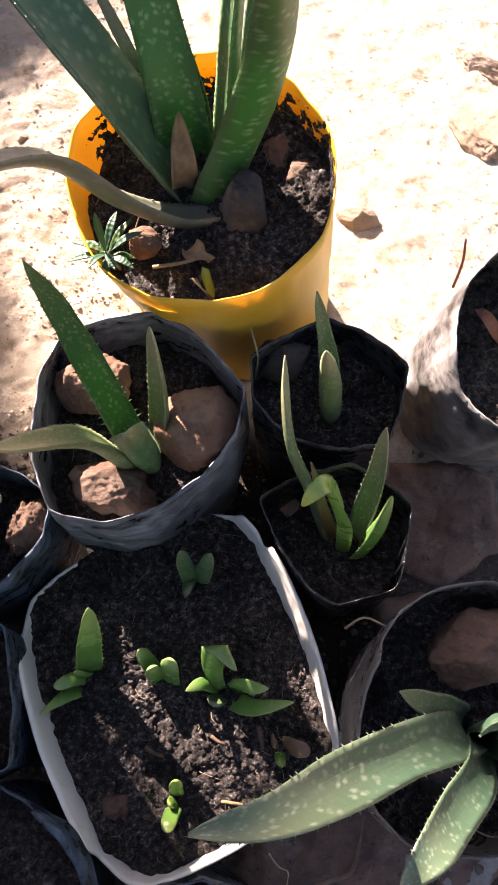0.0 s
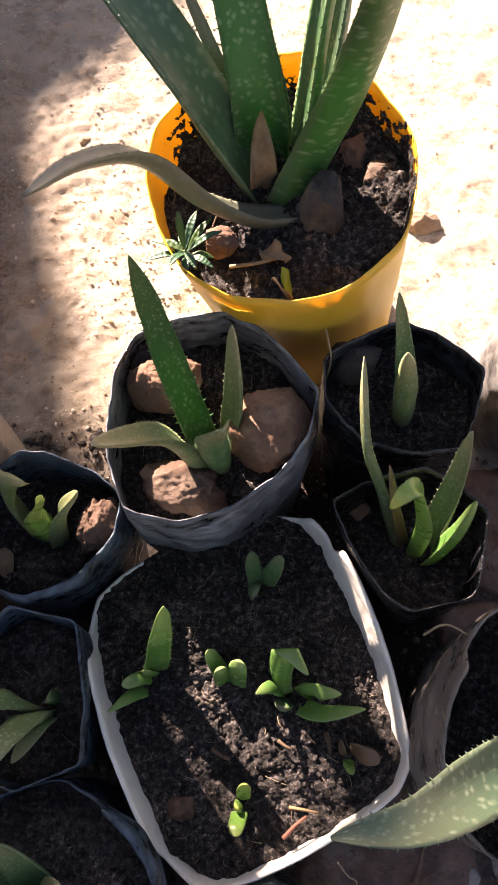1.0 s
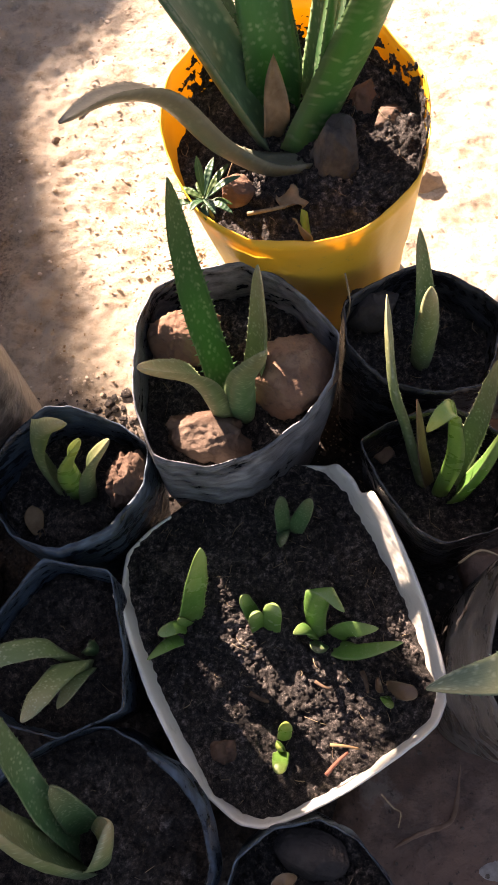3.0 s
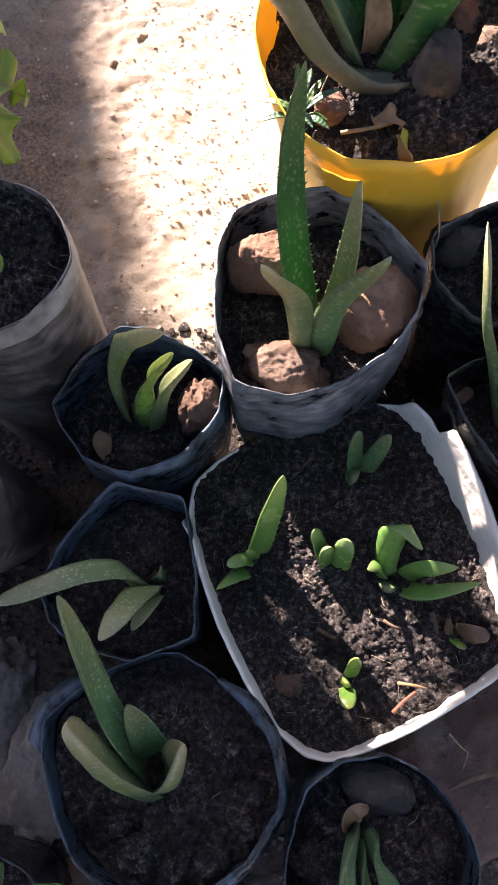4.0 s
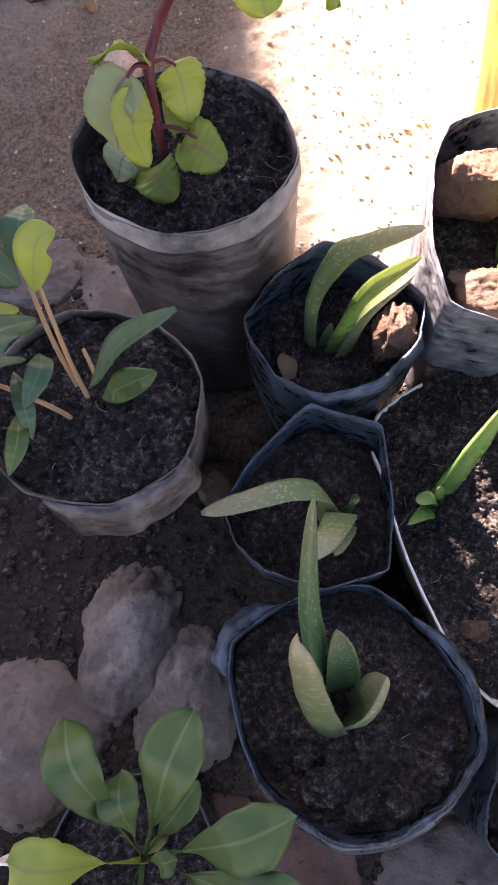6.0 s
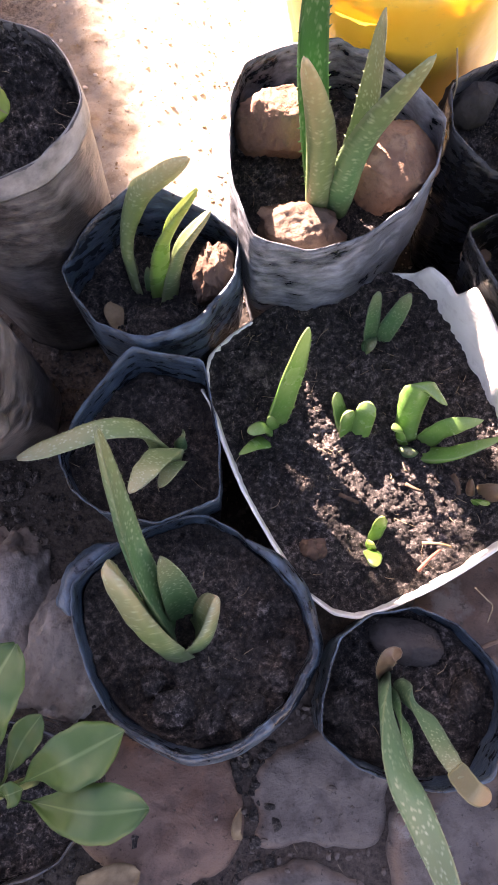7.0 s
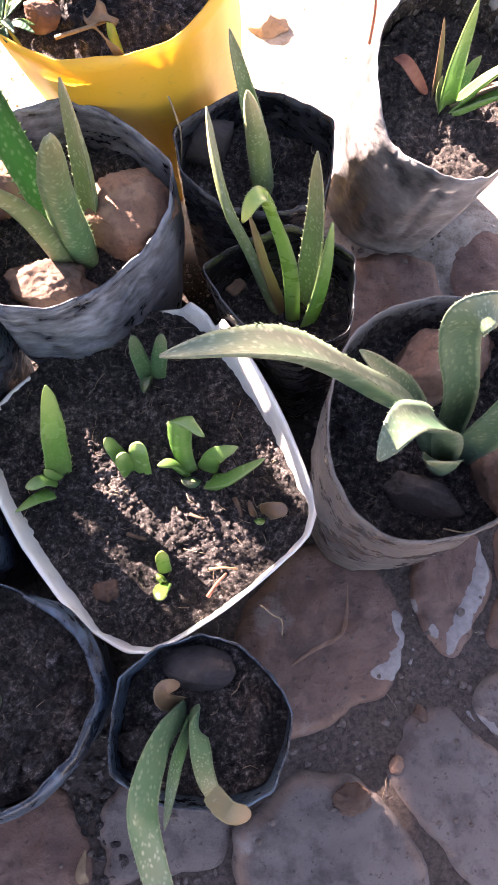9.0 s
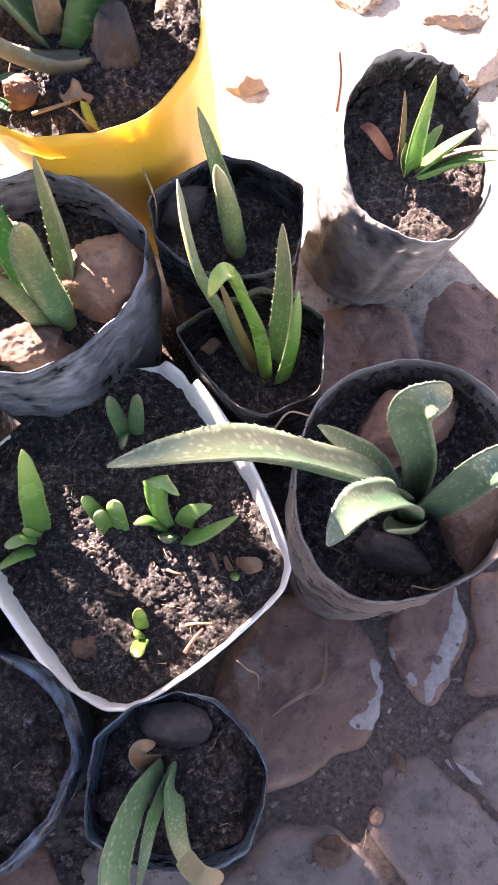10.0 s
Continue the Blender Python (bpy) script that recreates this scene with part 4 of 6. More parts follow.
# an unseen flat slab, added and cut to shade the paving and two bags
bm = bmesh.new()
shade_outline = [Vector(p) - SHADE * WALL_H for p in ((0.14, -0.235), (0.2, -0.21), (0.26, -0.225), (0.31, -0.236), (0.4, -0.22), (0.41, -0.3), (0.352, -0.38), (0.335, -0.5), (0.6, -1.2), (0.2, -1.2), (0.06, -0.5), (0.045, -0.275), (0.062, -0.257), (0.077, -0.264), (0.079, -0.292), (0.105, -0.315), (0.122, -0.3), (0.12, -0.25))]
low, high = ([bm.verts.new((p.x, p.y, z)) for p in shade_outline] for z in (WALL_H - 0.06, WALL_H - 0.005))
bm.faces.new(low)
bm.faces.new(high)
for i in range(len(shade_outline)):
    j = (i + 1) % len(shade_outline)
    bm.faces.new((low[i], low[j], high[j], high[i]))
bmesh.ops.recalc_face_normals(bm, faces=bm.faces)
tagged(part("porch_roof", bm, PLASTER, smooth=False), "plain flat roof slab, unseen, added to shade the paving", "roof", kind="structure")


# ---- bags ----
A = Outline(-0.029, 0.358, 0.099, 0.1, 7, 20, 0.35, 1)
bag_a = grow_bag("cut-down yellow plastic sack full of soil, edge smeared with earth", A, YELLOW, 0.266, 0.232, 0.018, 90, 0.005, 1, base=0.86, bulge=-0.01, wrinkle=0.014, count=2600, straw=40, slope=(0.05, 0.12), bottom_shift=(0.03, 0.055), name="yellow_grow_bag")
earth_smear(bag_a, A, 0.226, 0.272, -35, 160, 0.86, -0.01, SOIL, 1, 0.5, 0.014, (0.03, 0.055), 0.27)
B = Mouth([(-0.148, 0.236, 0.202), (-0.136, 0.272, 0.196), (-0.108, 0.287, 0.193), (-0.069, 0.293, 0.192), (-0.039, 0.277, 0.19), (-0.001, 0.232, 0.185), (-0.006, 0.199, 0.176), (-0.031, 0.166, 0.178), (-0.069, 0.138, 0.182), (-0.099, 0.131, 0.182), (-0.134, 0.136, 0.191), (-0.147, 0.17, 0.199)], 2)
grow_bag("black plastic grow bag streaked with grey dust, stones on its soil", B, FILM_DUSTY, 0.19, 0.145, seed=2, base=0.84, bulge=0.07, wrinkle=0.03, top=B.rim)
C = Mouth([(0.003, 0.256, 0.188), (0.035, 0.281, 0.178), (0.066, 0.297, 0.174), (0.1, 0.276, 0.177), (0.122, 0.25, 0.182), (0.116, 0.222, 0.168), (0.104, 0.193, 0.168), (0.065, 0.188, 0.168), (0.03, 0.198, 0.172), (0.005, 0.224, 0.18)], 3)
grow_bag("small black plastic grow bag with sharp creased corners", C, FILM_BLACK, 0.176, 0.14, seed=3, base=0.84, wrinkle=0.03, top=C.rim)
D = Mouth([(0.008, 0.149, 0.176), (0.032, 0.166, 0.17), (0.076, 0.178, 0.167), (0.102, 0.164, 0.166), (0.117, 0.146, 0.166), (0.11, 0.114, 0.168), (0.1, 0.085, 0.174), (0.06, 0.075, 0.172), (0.044, 0.084, 0.172), (0.026, 0.108, 0.173)], 4)
grow_bag("small black plastic grow bag with a creased rim", D, FILM_BLACK, 0.17, 0.124, seed=4, base=0.78, bulge=0.0, wrinkle=0.03, top=D.rim, bottom_shift=(0.012, 0.0))
F = Mouth([(-0.264, 0.13, 0.161), (-0.25, 0.156, 0.17), (-0.216, 0.182, 0.183), (-0.198, 0.182, 0.181), (-0.165, 0.173, 0.167), (-0.143, 0.157, 0.161), (-0.146, 0.128, 0.158), (-0.171, 0.096, 0.158), (-0.206, 0.081, 0.16), (-0.24, 0.093, 0.16)], 6)
bag_f = grow_bag("small black plastic grow bag, blue-grey sheen coloured into its film", F, FILM_BLUE_SHEEN, 0.162, 0.124, seed=6, base=0.84, bulge=0.07, wrinkle=0.03, top=F.rim)
G = Mouth([(-0.215, 0.077, 0.158), (-0.168, 0.067, 0.156), (-0.157, 0.014, 0.148), (-0.157, -0.023, 0.144), (-0.195, -0.04, 0.148), (-0.235, -0.031, 0.144), (-0.255, -0.015, 0.14), (-0.266, 0.01, 0.138), (-0.247, 0.043, 0.147)], 7, soft=0.1)
grow_bag("small black grow bag of thin creased plastic", G, FILM_BLUE_SHEEN, 0.148, 0.118, seed=7, base=0.8, wrinkle=0.03, top=G.rim, soil_mat=SOIL_DRY)
H = Mouth([(-0.168, -0.031, 0.138), (-0.134, -0.055, 0.133), (-0.109, -0.079, 0.13), (-0.099, -0.115, 0.137), (-0.118, -0.15, 0.138), (-0.147, -0.171, 0.14), (-0.175, -0.177, 0.142), (-0.205, -0.165, 0.139), (-0.223, -0.154, 0.138), (-0.243, -0.116, 0.138), (-0.25, -0.077, 0.142), (-0.218, -0.047, 0.14)], 8, soft=0.5)
bag_h = grow_bag("wide round black grow bag with blue-grey sheen in its film colour", H, FILM_BLUE_SHEEN, 0.137, 0.116, seed=8, base=0.86, wrinkle=0.03, top=H.rim, count=2600, soil_mat=SOIL_DRY)
I = Mouth([(-0.084, -0.11, 0.142), (-0.064, -0.096, 0.128), (-0.03, -0.091, 0.117), (-0.005, -0.104, 0.124), (0.011, -0.124, 0.13), (0.021, -0.147, 0.127), (0.013, -0.171, 0.134), (-0.001, -0.191, 0.14), (-0.032, -0.197, 0.137), (-0.076, -0.184, 0.135), (-0.098, -0.166, 0.134), (-0.094, -0.137, 0.137)], 9)
grow_bag("small black plastic grow bag with a creased blue-black rim", I, FILM_BLUE_SHEEN, 0.132, 0.1, seed=9, base=0.88, wrinkle=0.035, top=I.rim)
J = Mouth([(0.078, 0.046, 0.225), (0.072, 0.033, 0.25), (0.064, 0.012, 0.236), (0.061, -0.011, 0.226), (0.068, -0.04, 0.216), (0.08, -0.056, 0.212), (0.108, -0.066, 0.21), (0.147, -0.062, 0.212), (0.19, -0.038, 0.213), (0.206, 0.0, 0.214), (0.206, 0.042, 0.214), (0.187, 0.068, 0.214), (0.15, 0.082, 0.214), (0.104, 0.072, 0.217)], 10, soft=0.8)
bag_j = grow_bag("round grow bag of cloudy brownish clear plastic, stones on its soil", J, FILM_CLEAR, 0.215, 0.168, seed=10, base=0.9, wrinkle=0.03, top=J.rim, slope=(0.0, 0.16))
earth_smear(bag_j, J, 0.16, 0.208, 10, 150, 0.9, 0.03, SOIL_DRY, 10, 0.55, 0.02, (0, 0), 0.213)
def worn_edge(a):
    """The rim of the pale bag: high at the back, pressed down in one place."""
    d = (a - radians(208) + math.pi) % (2 * math.pi) - math.pi
    return 0.193 + 0.022 * math.cos(a - radians(100)) - 0.014 * math.exp(-(d / 0.3) ** 2) + 0.006 * fbm(math.cos(a) * 2.2, math.sin(a) * 2.2, 11.5, 3)


K = Outline(0.213, 0.261, 0.061, 0.074, 8, 10, 0.35, 11)
bag_k = grow_bag("tall grey worn plastic grow bag, dusty and folded at its edge", K, FILM_PALE, 0.193, 0.168, 0.022, 100, 0.006, 11, base=1.05, bulge=0.05, wrinkle=0.05, soil_mat=SOIL_DRY, slope=(0.0, 0.14), bottom_shift=(-0.008, 0.052), top=worn_edge)
earth_smear(bag_k, K, 0.147, 0.21, 20, 150, 1.05, 0.05, SOIL_DRY, 11, 0.7, 0.05, (-0.008, 0.052), 0.213)
L = Outline(-0.3, 0.193, 0.069, 0.061, 8, 0, 0.25, 12)
bag_l = grow_bag("tall grey dusty plastic grow bag with a whitish rim", L, FILM_GREY, 0.25, 0.226, 0.0, 90, 0.002, 12, base=0.82, bulge=0.02, wrinkle=0.012, slope=(0.0, 0.2), count=2200)
earth_smear(bag_l, L, 0.222, 0.252, 20, 160, 0.82, 0.02, SOIL, 12, 0.5, 0.012, (0, 0), 0.25)
M = Outline(-0.329, 0.033, 0.062, 0.058, 8, 20, 0.3, 13)
bag_m = grow_bag("grey plastic grow bag with its rim folded over", M, FILM_GREY, 0.24, 0.23, 0.0, 90, 0.004, 13, base=0.68, wrinkle=0.03, bottom_shift=(-0.015, 0.05), count=2400)
N = Outline(-0.3, -0.21, 0.055, 0.05, 8, 0, 0.4, 14)
grow_bag("low black grow bag half hidden under a leafy plant", N, FILM_BLACK, 0.085, 0.07, 0.0, 90, 0.004, 14, base=0.9)
E = Mouth([(0.055, -0.036, 0.102), (0.064, -0.02, 0.102), (0.0636, -0.008, 0.104), (0.0625, -0.004, 0.117), (0.018, 0.12, 0.153), (0.0125, 0.126, 0.128), (0.008, 0.138, 0.128), (-0.004, 0.152, 0.126), (-0.011, 0.157, 0.106), (-0.04, 0.161, 0.1),
           (-0.108, 0.139, 0.1), (-0.15, 0.112, 0.101), (-0.168, 0.092, 0.104), (-0.1705, 0.066, 0.106), (-0.1715, 0.0545, 0.134), (-0.1655, 0.046, 0.128), (-0.109, -0.074, 0.121), (-0.105, -0.078, 0.104), (-0.084, -0.095, 0.104), (-0.068, -0.098, 0.104), (-0.043, -0.091, 0.105)], 5, soft=0.3, wob=0.004, ease=2, ripple=0.0007)
grow_bag("wide square white plastic sack cut low and full of dark soil", E, FILM_WHITE, 0.115, 0.094, seed=5, slope=(-0.035, 0.05), base=0.8, bulge=0.0, count=9000, straw=110, name="white_grow_bag", top=E.rim, wrinkle=0.006, thick=0.0018, n=288)


def flap(parent, o, a0, a1, out, drop, z, material, label, n=28, seed=0, name="folded_flap"):
    """A strip of the rim folded over to the outside."""
    verts, faces, m = [], [], 6
    for i in range(n + 1):
        u = i / n
        a = radians(a0 + (a1 - a0) * u)
        w = out * min(1.0, 0.25 + 3.5 * u) * (1 - max(0.0, (u - 0.93) / 0.07) * 0.5) * (1 + 0.25 * fbm(u * 5, seed, 0.2, 3))
        for side in (0, 1):
            for j in range(m):
                v = j / (m - 1)
                x, y = o.at(a)
                d = Vector((x - o.x, y - o.y)).normalized()
                zz = z + 0.002 * math.sin(v * math.pi) - drop * v * v + 0.0015 * fbm(u * 9, v * 3, seed, 3) - side * 0.0011
                verts.append((x + d.x * (w * v - 0.001), y + d.y * (w * v - 0.001), zz))
    k = 2 * m
    for i in range(n):
        for j in range(m - 1):
            p = i * k + j
            faces.append((p, p + k, p + k + 1, p + 1))
            p += m
            faces.append((p, p + 1, p + k + 1, p + k))
        for j in (0, m - 1):
            p = i * k + j
            faces.append((p, p + m, p + m + k, p + k) if j == 0 else (p, p + k, p + m + k, p + m))
    return raw(name, verts, faces, material, parent, label)


flap(bag_m, M, -105, -25, 0.013, 0.018, 0.24, FILM_GREY, "grey edge folded down outside", seed=6)
flap(bag_h, H, -150, 62, 0.0075, 0.011, 0.1375, FILM_BLUE_SHEEN, "folded-over rim with blue sheen in its colour", seed=5, n=90, name="folded_rim")
flap(bag_f, F, -120, -5, 0.006, 0.009, 0.159, FILM_BLUE_SHEEN, "folded-over rim with blue sheen in its colour", seed=7, n=50, name="folded_rim")
flap(bag_l, L, -178, 178, 0.0022, 0.017, 0.2505, FILM_PALE, "whitish worn edge", seed=9, n=120, name="folded_rim")
flap(bag_h, H, 128, 168, 0.012, 0.006, 0.139, FILM_BLUE_SHEEN, "loose corner of blue-grey film", seed=8)


def leafed(name, x, y, z, label, leaves, category="aloe", group="aloe plants"):
    """A plant with one mesh a leaf; leaves: material, points, width, face, options, label."""
    t = thing(name, x, y, z, label, category, group)
    for i, (mat, pts, w, face, opt, lab) in enumerate(leaves):
        opt = dict(opt)
        opt.setdefault("seed", i + int(abs(x) * 1000))
        if name == "aloe_offset":
            opt.setdefault("thick", 0.6)
            opt.setdefault("cup", -0.25)
            opt.setdefault("blunt", 0.45)
        part("leaf", fleshy_leaf(pts, w, face, **opt), mat, t, lab)
    return t


# ---- plants ----
UP = (0, 0, 1)
leafed("aloe", -0.03, 0.365, 0.2, "tall old aloe with long toothed green leaves in a yellow sack", [
    (ALOE_BIG, [(-0.046, 0.385, 0.226), (-0.075, 0.389, 0.285), (-0.105, 0.4, 0.335), (-0.145, 0.425, 0.38), (-0.2, 0.455, 0.425), (-0.265, 0.49, 0.475), (-0.34, 0.52, 0.545)], 0.05, (0.6, -0.2, 0.8), {"thick": 0.3, "cup": 0.3}, "long dark green leaf"),
    (ALOE_VIVID, [(-0.041, 0.393, 0.226), (-0.046, 0.405, 0.29), (-0.058, 0.43, 0.35), (-0.077, 0.475, 0.42)], 0.043, (0.1, -1, 0.4), {"thick": 0.26}, "upright vivid green leaf"),
    (ALOE_VIVID, [(-0.025, 0.378, 0.224), (-0.005, 0.385, 0.268), (0.01, 0.376, 0.318), (0.019, 0.355, 0.371), (0.021, 0.32, 0.425), (0.018, 0.28, 0.475)], 0.055, (-0.8, 0.5, 0.3), {"thick": 0.36}, "thick green leaf with pale spots"),
    (ALOE, [(-0.018, 0.4, 0.226), (-0.012, 0.402, 0.28), (-0.006, 0.404, 0.34), (0.004, 0.412, 0.41), (0.01, 0.42, 0.47)], 0.027, (-0.9, -0.3, 0.2), {}, "narrow pale-edged leaf"),
    (ALOE_BIG, [(-0.01, 0.405, 0.226), (0.004, 0.415, 0.3), (0.016, 0.43, 0.4)], 0.024, (-0.9, -0.3, 0.2), {}, ""),
    (ALOE_GREY, [(-0.02, 0.353, 0.229), (-0.05, 0.345, 0.238), (-0.082, 0.33, 0.275), (-0.108, 0.305, 0.335), (-0.128, 0.262, 0.375), (-0.142, 0.215, 0.402)], 0.025, (0.1, 0.4, 1), {"thick": 0.42}, "drooping grey-green leaf"),
    (ALOE, [(-0.05, 0.396, 0.226), (-0.066, 0.404, 0.27), (-0.085, 0.418, 0.315)], 0.02, (0.3, -0.8, 0.4), {}, ""),
    (ALOE_GREY, [(-0.045, 0.405, 0.226), (-0.072, 0.42, 0.3), (-0.1, 0.44, 0.37)], 0.012, (0.3, -0.8, 0.4), {}, "thin grey leaf"),
    (ALOE_BIG, [(-0.032, 0.398, 0.226), (-0.028, 0.405, 0.27), (-0.036, 0.415, 0.325)], 0.014, (0.1, -1, 0.3), {}, ""),
])
leafed("aloe", -0.078, 0.195, 0.14, "young aloe with four upright toothed leaves among stones", [
    (ALOE_VIVID, [(-0.086, 0.203, 0.145), (-0.098, 0.216, 0.24), (-0.1, 0.212, 0.32), (-0.095, 0.192, 0.389)], 0.027, (0.3, -0.6, 0.5), {"taper": 0.95, "blunt": 0.0, "tooth": 1.3}, "long green leaf"),
    (ALOE_PALE, [(-0.068, 0.205, 0.145), (-0.06, 0.214, 0.21), (-0.058, 0.229, 0.273)], 0.021, (-0.6, -0.5, 0.3), {}, ""),
    (ALOE_PALE, [(-0.088, 0.188, 0.145), (-0.096, 0.165, 0.25), (-0.112, 0.117, 0.352)], 0.023, (0.5, 0.6, 0.6), {"blunt": 0.4}, "grey-green leaf"),
    (ALOE, [(-0.074, 0.188, 0.145), (-0.07, 0.168, 0.24), (-0.055, 0.131, 0.338)], 0.026, (-0.4, 0.6, 0.6), {"blunt": 0.6}, ""),
])
leafed("aloe", 0.067, 0.231, 0.14, "single upright aloe shoot in a black bag", [
    (ALOE, [(0.066, 0.235, 0.14), (0.06, 0.245, 0.2), (0.048, 0.263, 0.259)], 0.017, (0.0, -1, 0.3), {}, ""),
    (ALOE_PALE, [(0.066, 0.228, 0.14), (0.06, 0.226, 0.2), (0.053, 0.225, 0.248)], 0.019, (0.0, 0.8, 0.3), {}, "short pale spotted leaf"),
])
leafed("aloe", 0.068, 0.118, 0.115, "young aloe with five leaves, one bent over and yellowing", [
    (ALOE_PALE, [(0.062, 0.135, 0.116), (0.045, 0.16, 0.167), (0.032, 0.175, 0.202), (0.027, 0.198, 0.225), (0.027, 0.23, 0.234)], 0.015, (0.6, 0.2, 0.5), {}, "long thin grey-green leaf"),
    (ALOE_YELLOW, [(0.072, 0.128, 0.116), (0.065, 0.124, 0.198), (0.056, 0.122, 0.248), (0.047, 0.122, 0.28), (0.039, 0.117, 0.287), (0.032, 0.112, 0.276)], 0.016, (0.3, 0.1, 1.0), {"blunt": 0.3}, "bent yellowing leaf"),
    (ALOE_PALE, [(0.08, 0.132, 0.116), (0.086, 0.147, 0.17), (0.088, 0.158, 0.21), (0.086, 0.167, 0.255)], 0.02, (-0.7, -0.5, 0.3), {}, ""),
    (ALOE_LIME, [(0.081, 0.124, 0.116), (0.087, 0.124, 0.18), (0.089, 0.129, 0.238)], 0.021, (-0.7, 0.4, 0.3), {"blunt": 0.2}, "bright green leaf"),
    (ALOE_BROWN, [(0.066, 0.132, 0.116), (0.054, 0.145, 0.16), (0.043, 0.161, 0.214)], 0.011, (0.5, -0.5, 0.5), {"teeth": False}, "withered brown leaf"),
])
leafed("aloe", -0.205, 0.137, 0.115, "small aloe with pale leaves folded over to one side", [
    (ALOE_PALE, [(-0.218, 0.14, 0.118), (-0.218, 0.146, 0.171), (-0.206, 0.146, 0.217), (-0.186, 0.134, 0.253), (-0.166, 0.121, 0.287)], 0.017, (0.6, 0.2, 0.7), {"thick": 0.35, "taper": 0.2, "blunt": 0.6}, "folded pale leaf"),
    (ALOE_YELLOW, [(-0.203, 0.138, 0.118), (-0.196, 0.132, 0.173), (-0.187, 0.127, 0.213), (-0.164, 0.12, 0.263)], 0.02, (-0.6, 0.2, 0.7), {"blunt": 0.4, "taper": 0.3}, "leaf with a yellow tip"),
    (ALOE_PALE, [(-0.198, 0.133, 0.118), (-0.185, 0.138, 0.17), (-0.16, 0.141, 0.213)], 0.021, (-0.6, 0.2, 0.7), {}, ""),
    (ALOE, [(-0.208, 0.136, 0.118), (-0.205, 0.131, 0.165)], 0.01, (-0.3, -0.8, 0.2), {}, ""),
])
leafed("aloe", -0.205, 0.015, 0.11, "small pale aloe bending out over its bag", [
    (ALOE_PALE, [(-0.196, 0.012, 0.112), (-0.2, 0.016, 0.165), (-0.22, 0.01, 0.192), (-0.244, -0.001, 0.2), (-0.268, -0.012, 0.205)], 0.017, (0, 0.2, 1), {"blunt": 0.9, "cup": -0.15, "thick": 0.5}, "long pale leaf bent flat"),
    (ALOE_PALE, [(-0.194, 0.01, 0.112), (-0.19, 0.006, 0.16), (-0.197, -0.014, 0.19), (-0.206, -0.03, 0.195)], 0.021, (0, 0.4, 1), {"blunt": 0.4, "cup": -0.1, "thick": 0.5}, "broad spotted leaf"),
    (ALOE_PALE, [(-0.19, 0.008, 0.112), (-0.186, 0.0, 0.15), (-0.192, -0.022, 0.172)], 0.016, (0.1, 0.4, 1), {"blunt": 0.3, "cup": -0.1}, ""),
    (ALOE, [(-0.185, 0.018, 0.112), (-0.184, 0.018, 0.14), (-0.18, 0.016, 0.158)], 0.012, (-0.5, 0.3, 0.5), {"blunt": 0.5}, "stub with a brown tip"),
])
leafed("aloe", -0.185, -0.105, 0.1, "aloe with one long leaf and dried curled lower leaves", [
    (ALOE, [(-0.185, -0.109, 0.104), (-0.196, -0.084, 0.156), (-0.204, -0.06, 0.189), (-0.207, -0.038, 0.228), (-0.208, -0.016, 0.275)], 0.021, (0.5, 0.3, 0.8), {"blunt": 0.5, "thick": 0.4, "taper": 0.25}, "long spotted leaf"),
    (ALOE_PALE, [(-0.184, -0.115, 0.104), (-0.198, -0.098, 0.17), (-0.209, -0.075, 0.232)], 0.03, (0.4, 0.6, 0.6), {"blunt": 0.9, "taper": 0.1, "thick": 0.45}, "dried pale leaf"),
    (ALOE, [(-0.18, -0.1, 0.104), (-0.183, -0.082, 0.15), (-0.189, -0.065, 0.183)], 0.024, (0.3, -0.7, 0.4), {"blunt": 0.3}, ""),
    (ALOE_PALE, [(-0.178, -0.112, 0.104), (-0.168, -0.105, 0.14), (-0.159, -0.086, 0.163)], 0.024, (-0.6, 0.3, 0.6), {"blunt": 0.9, "taper": 0.1, "cup": 0.6}, "curled leaf with a dry edge"),
])
leafed("aloe", -0.046, -0.139, 0.092, "aloe with spotted leaves hanging over its bag", [
    (ALOE_SPOT, [(-0.047, -0.136, 0.095), (-0.059, -0.15, 0.165), (-0.066, -0.172, 0.212), (-0.061, -0.193, 0.236), (-0.054, -0.215, 0.243), (-0.048, -0.245, 0.235)], 0.0185, (0.1, -0.2, 1), {"cup": -0.15, "thick": 0.5, "blunt": 0.25}, "long drooping spotted leaf"),
    (ALOE_SPOT, [(-0.041, -0.14, 0.095), (-0.039, -0.15, 0.145), (-0.036, -0.167, 0.178), (-0.031, -0.18, 0.19)], 0.014, (0.1, -0.2, 1), {"cup": -0.15, "thick": 0.5, "blunt": 1.0}, "leaf with a dry broken tip"),
    (ALOE_TAN, [(-0.0335, -0.176, 0.189), (-0.025, -0.187, 0.1895), (-0.014, -0.193, 0.18)], 0.0125, (0.1, -0.2, 1), {"cup": -0.1, "thick": 0.35, "blunt": 1.0, "taper": 0.0, "teeth": False}, "dry tan leaf end"),
    (ALOE, [(-0.046, -0.143, 0.095), (-0.052, -0.16, 0.16), (-0.06, -0.19, 0.19)], 0.01, (0.1, -0.2, 1), {}, ""),
    (ALOE_BROWN, [(-0.05, -0.134, 0.095), (-0.058, -0.128, 0.135), (-0.056, -0.12, 0.15), (-0.047, -0.12, 0.14)], 0.013, (0.1, -0.2, 1), {"blunt": 0.5}, "curled brown leaf"),
])
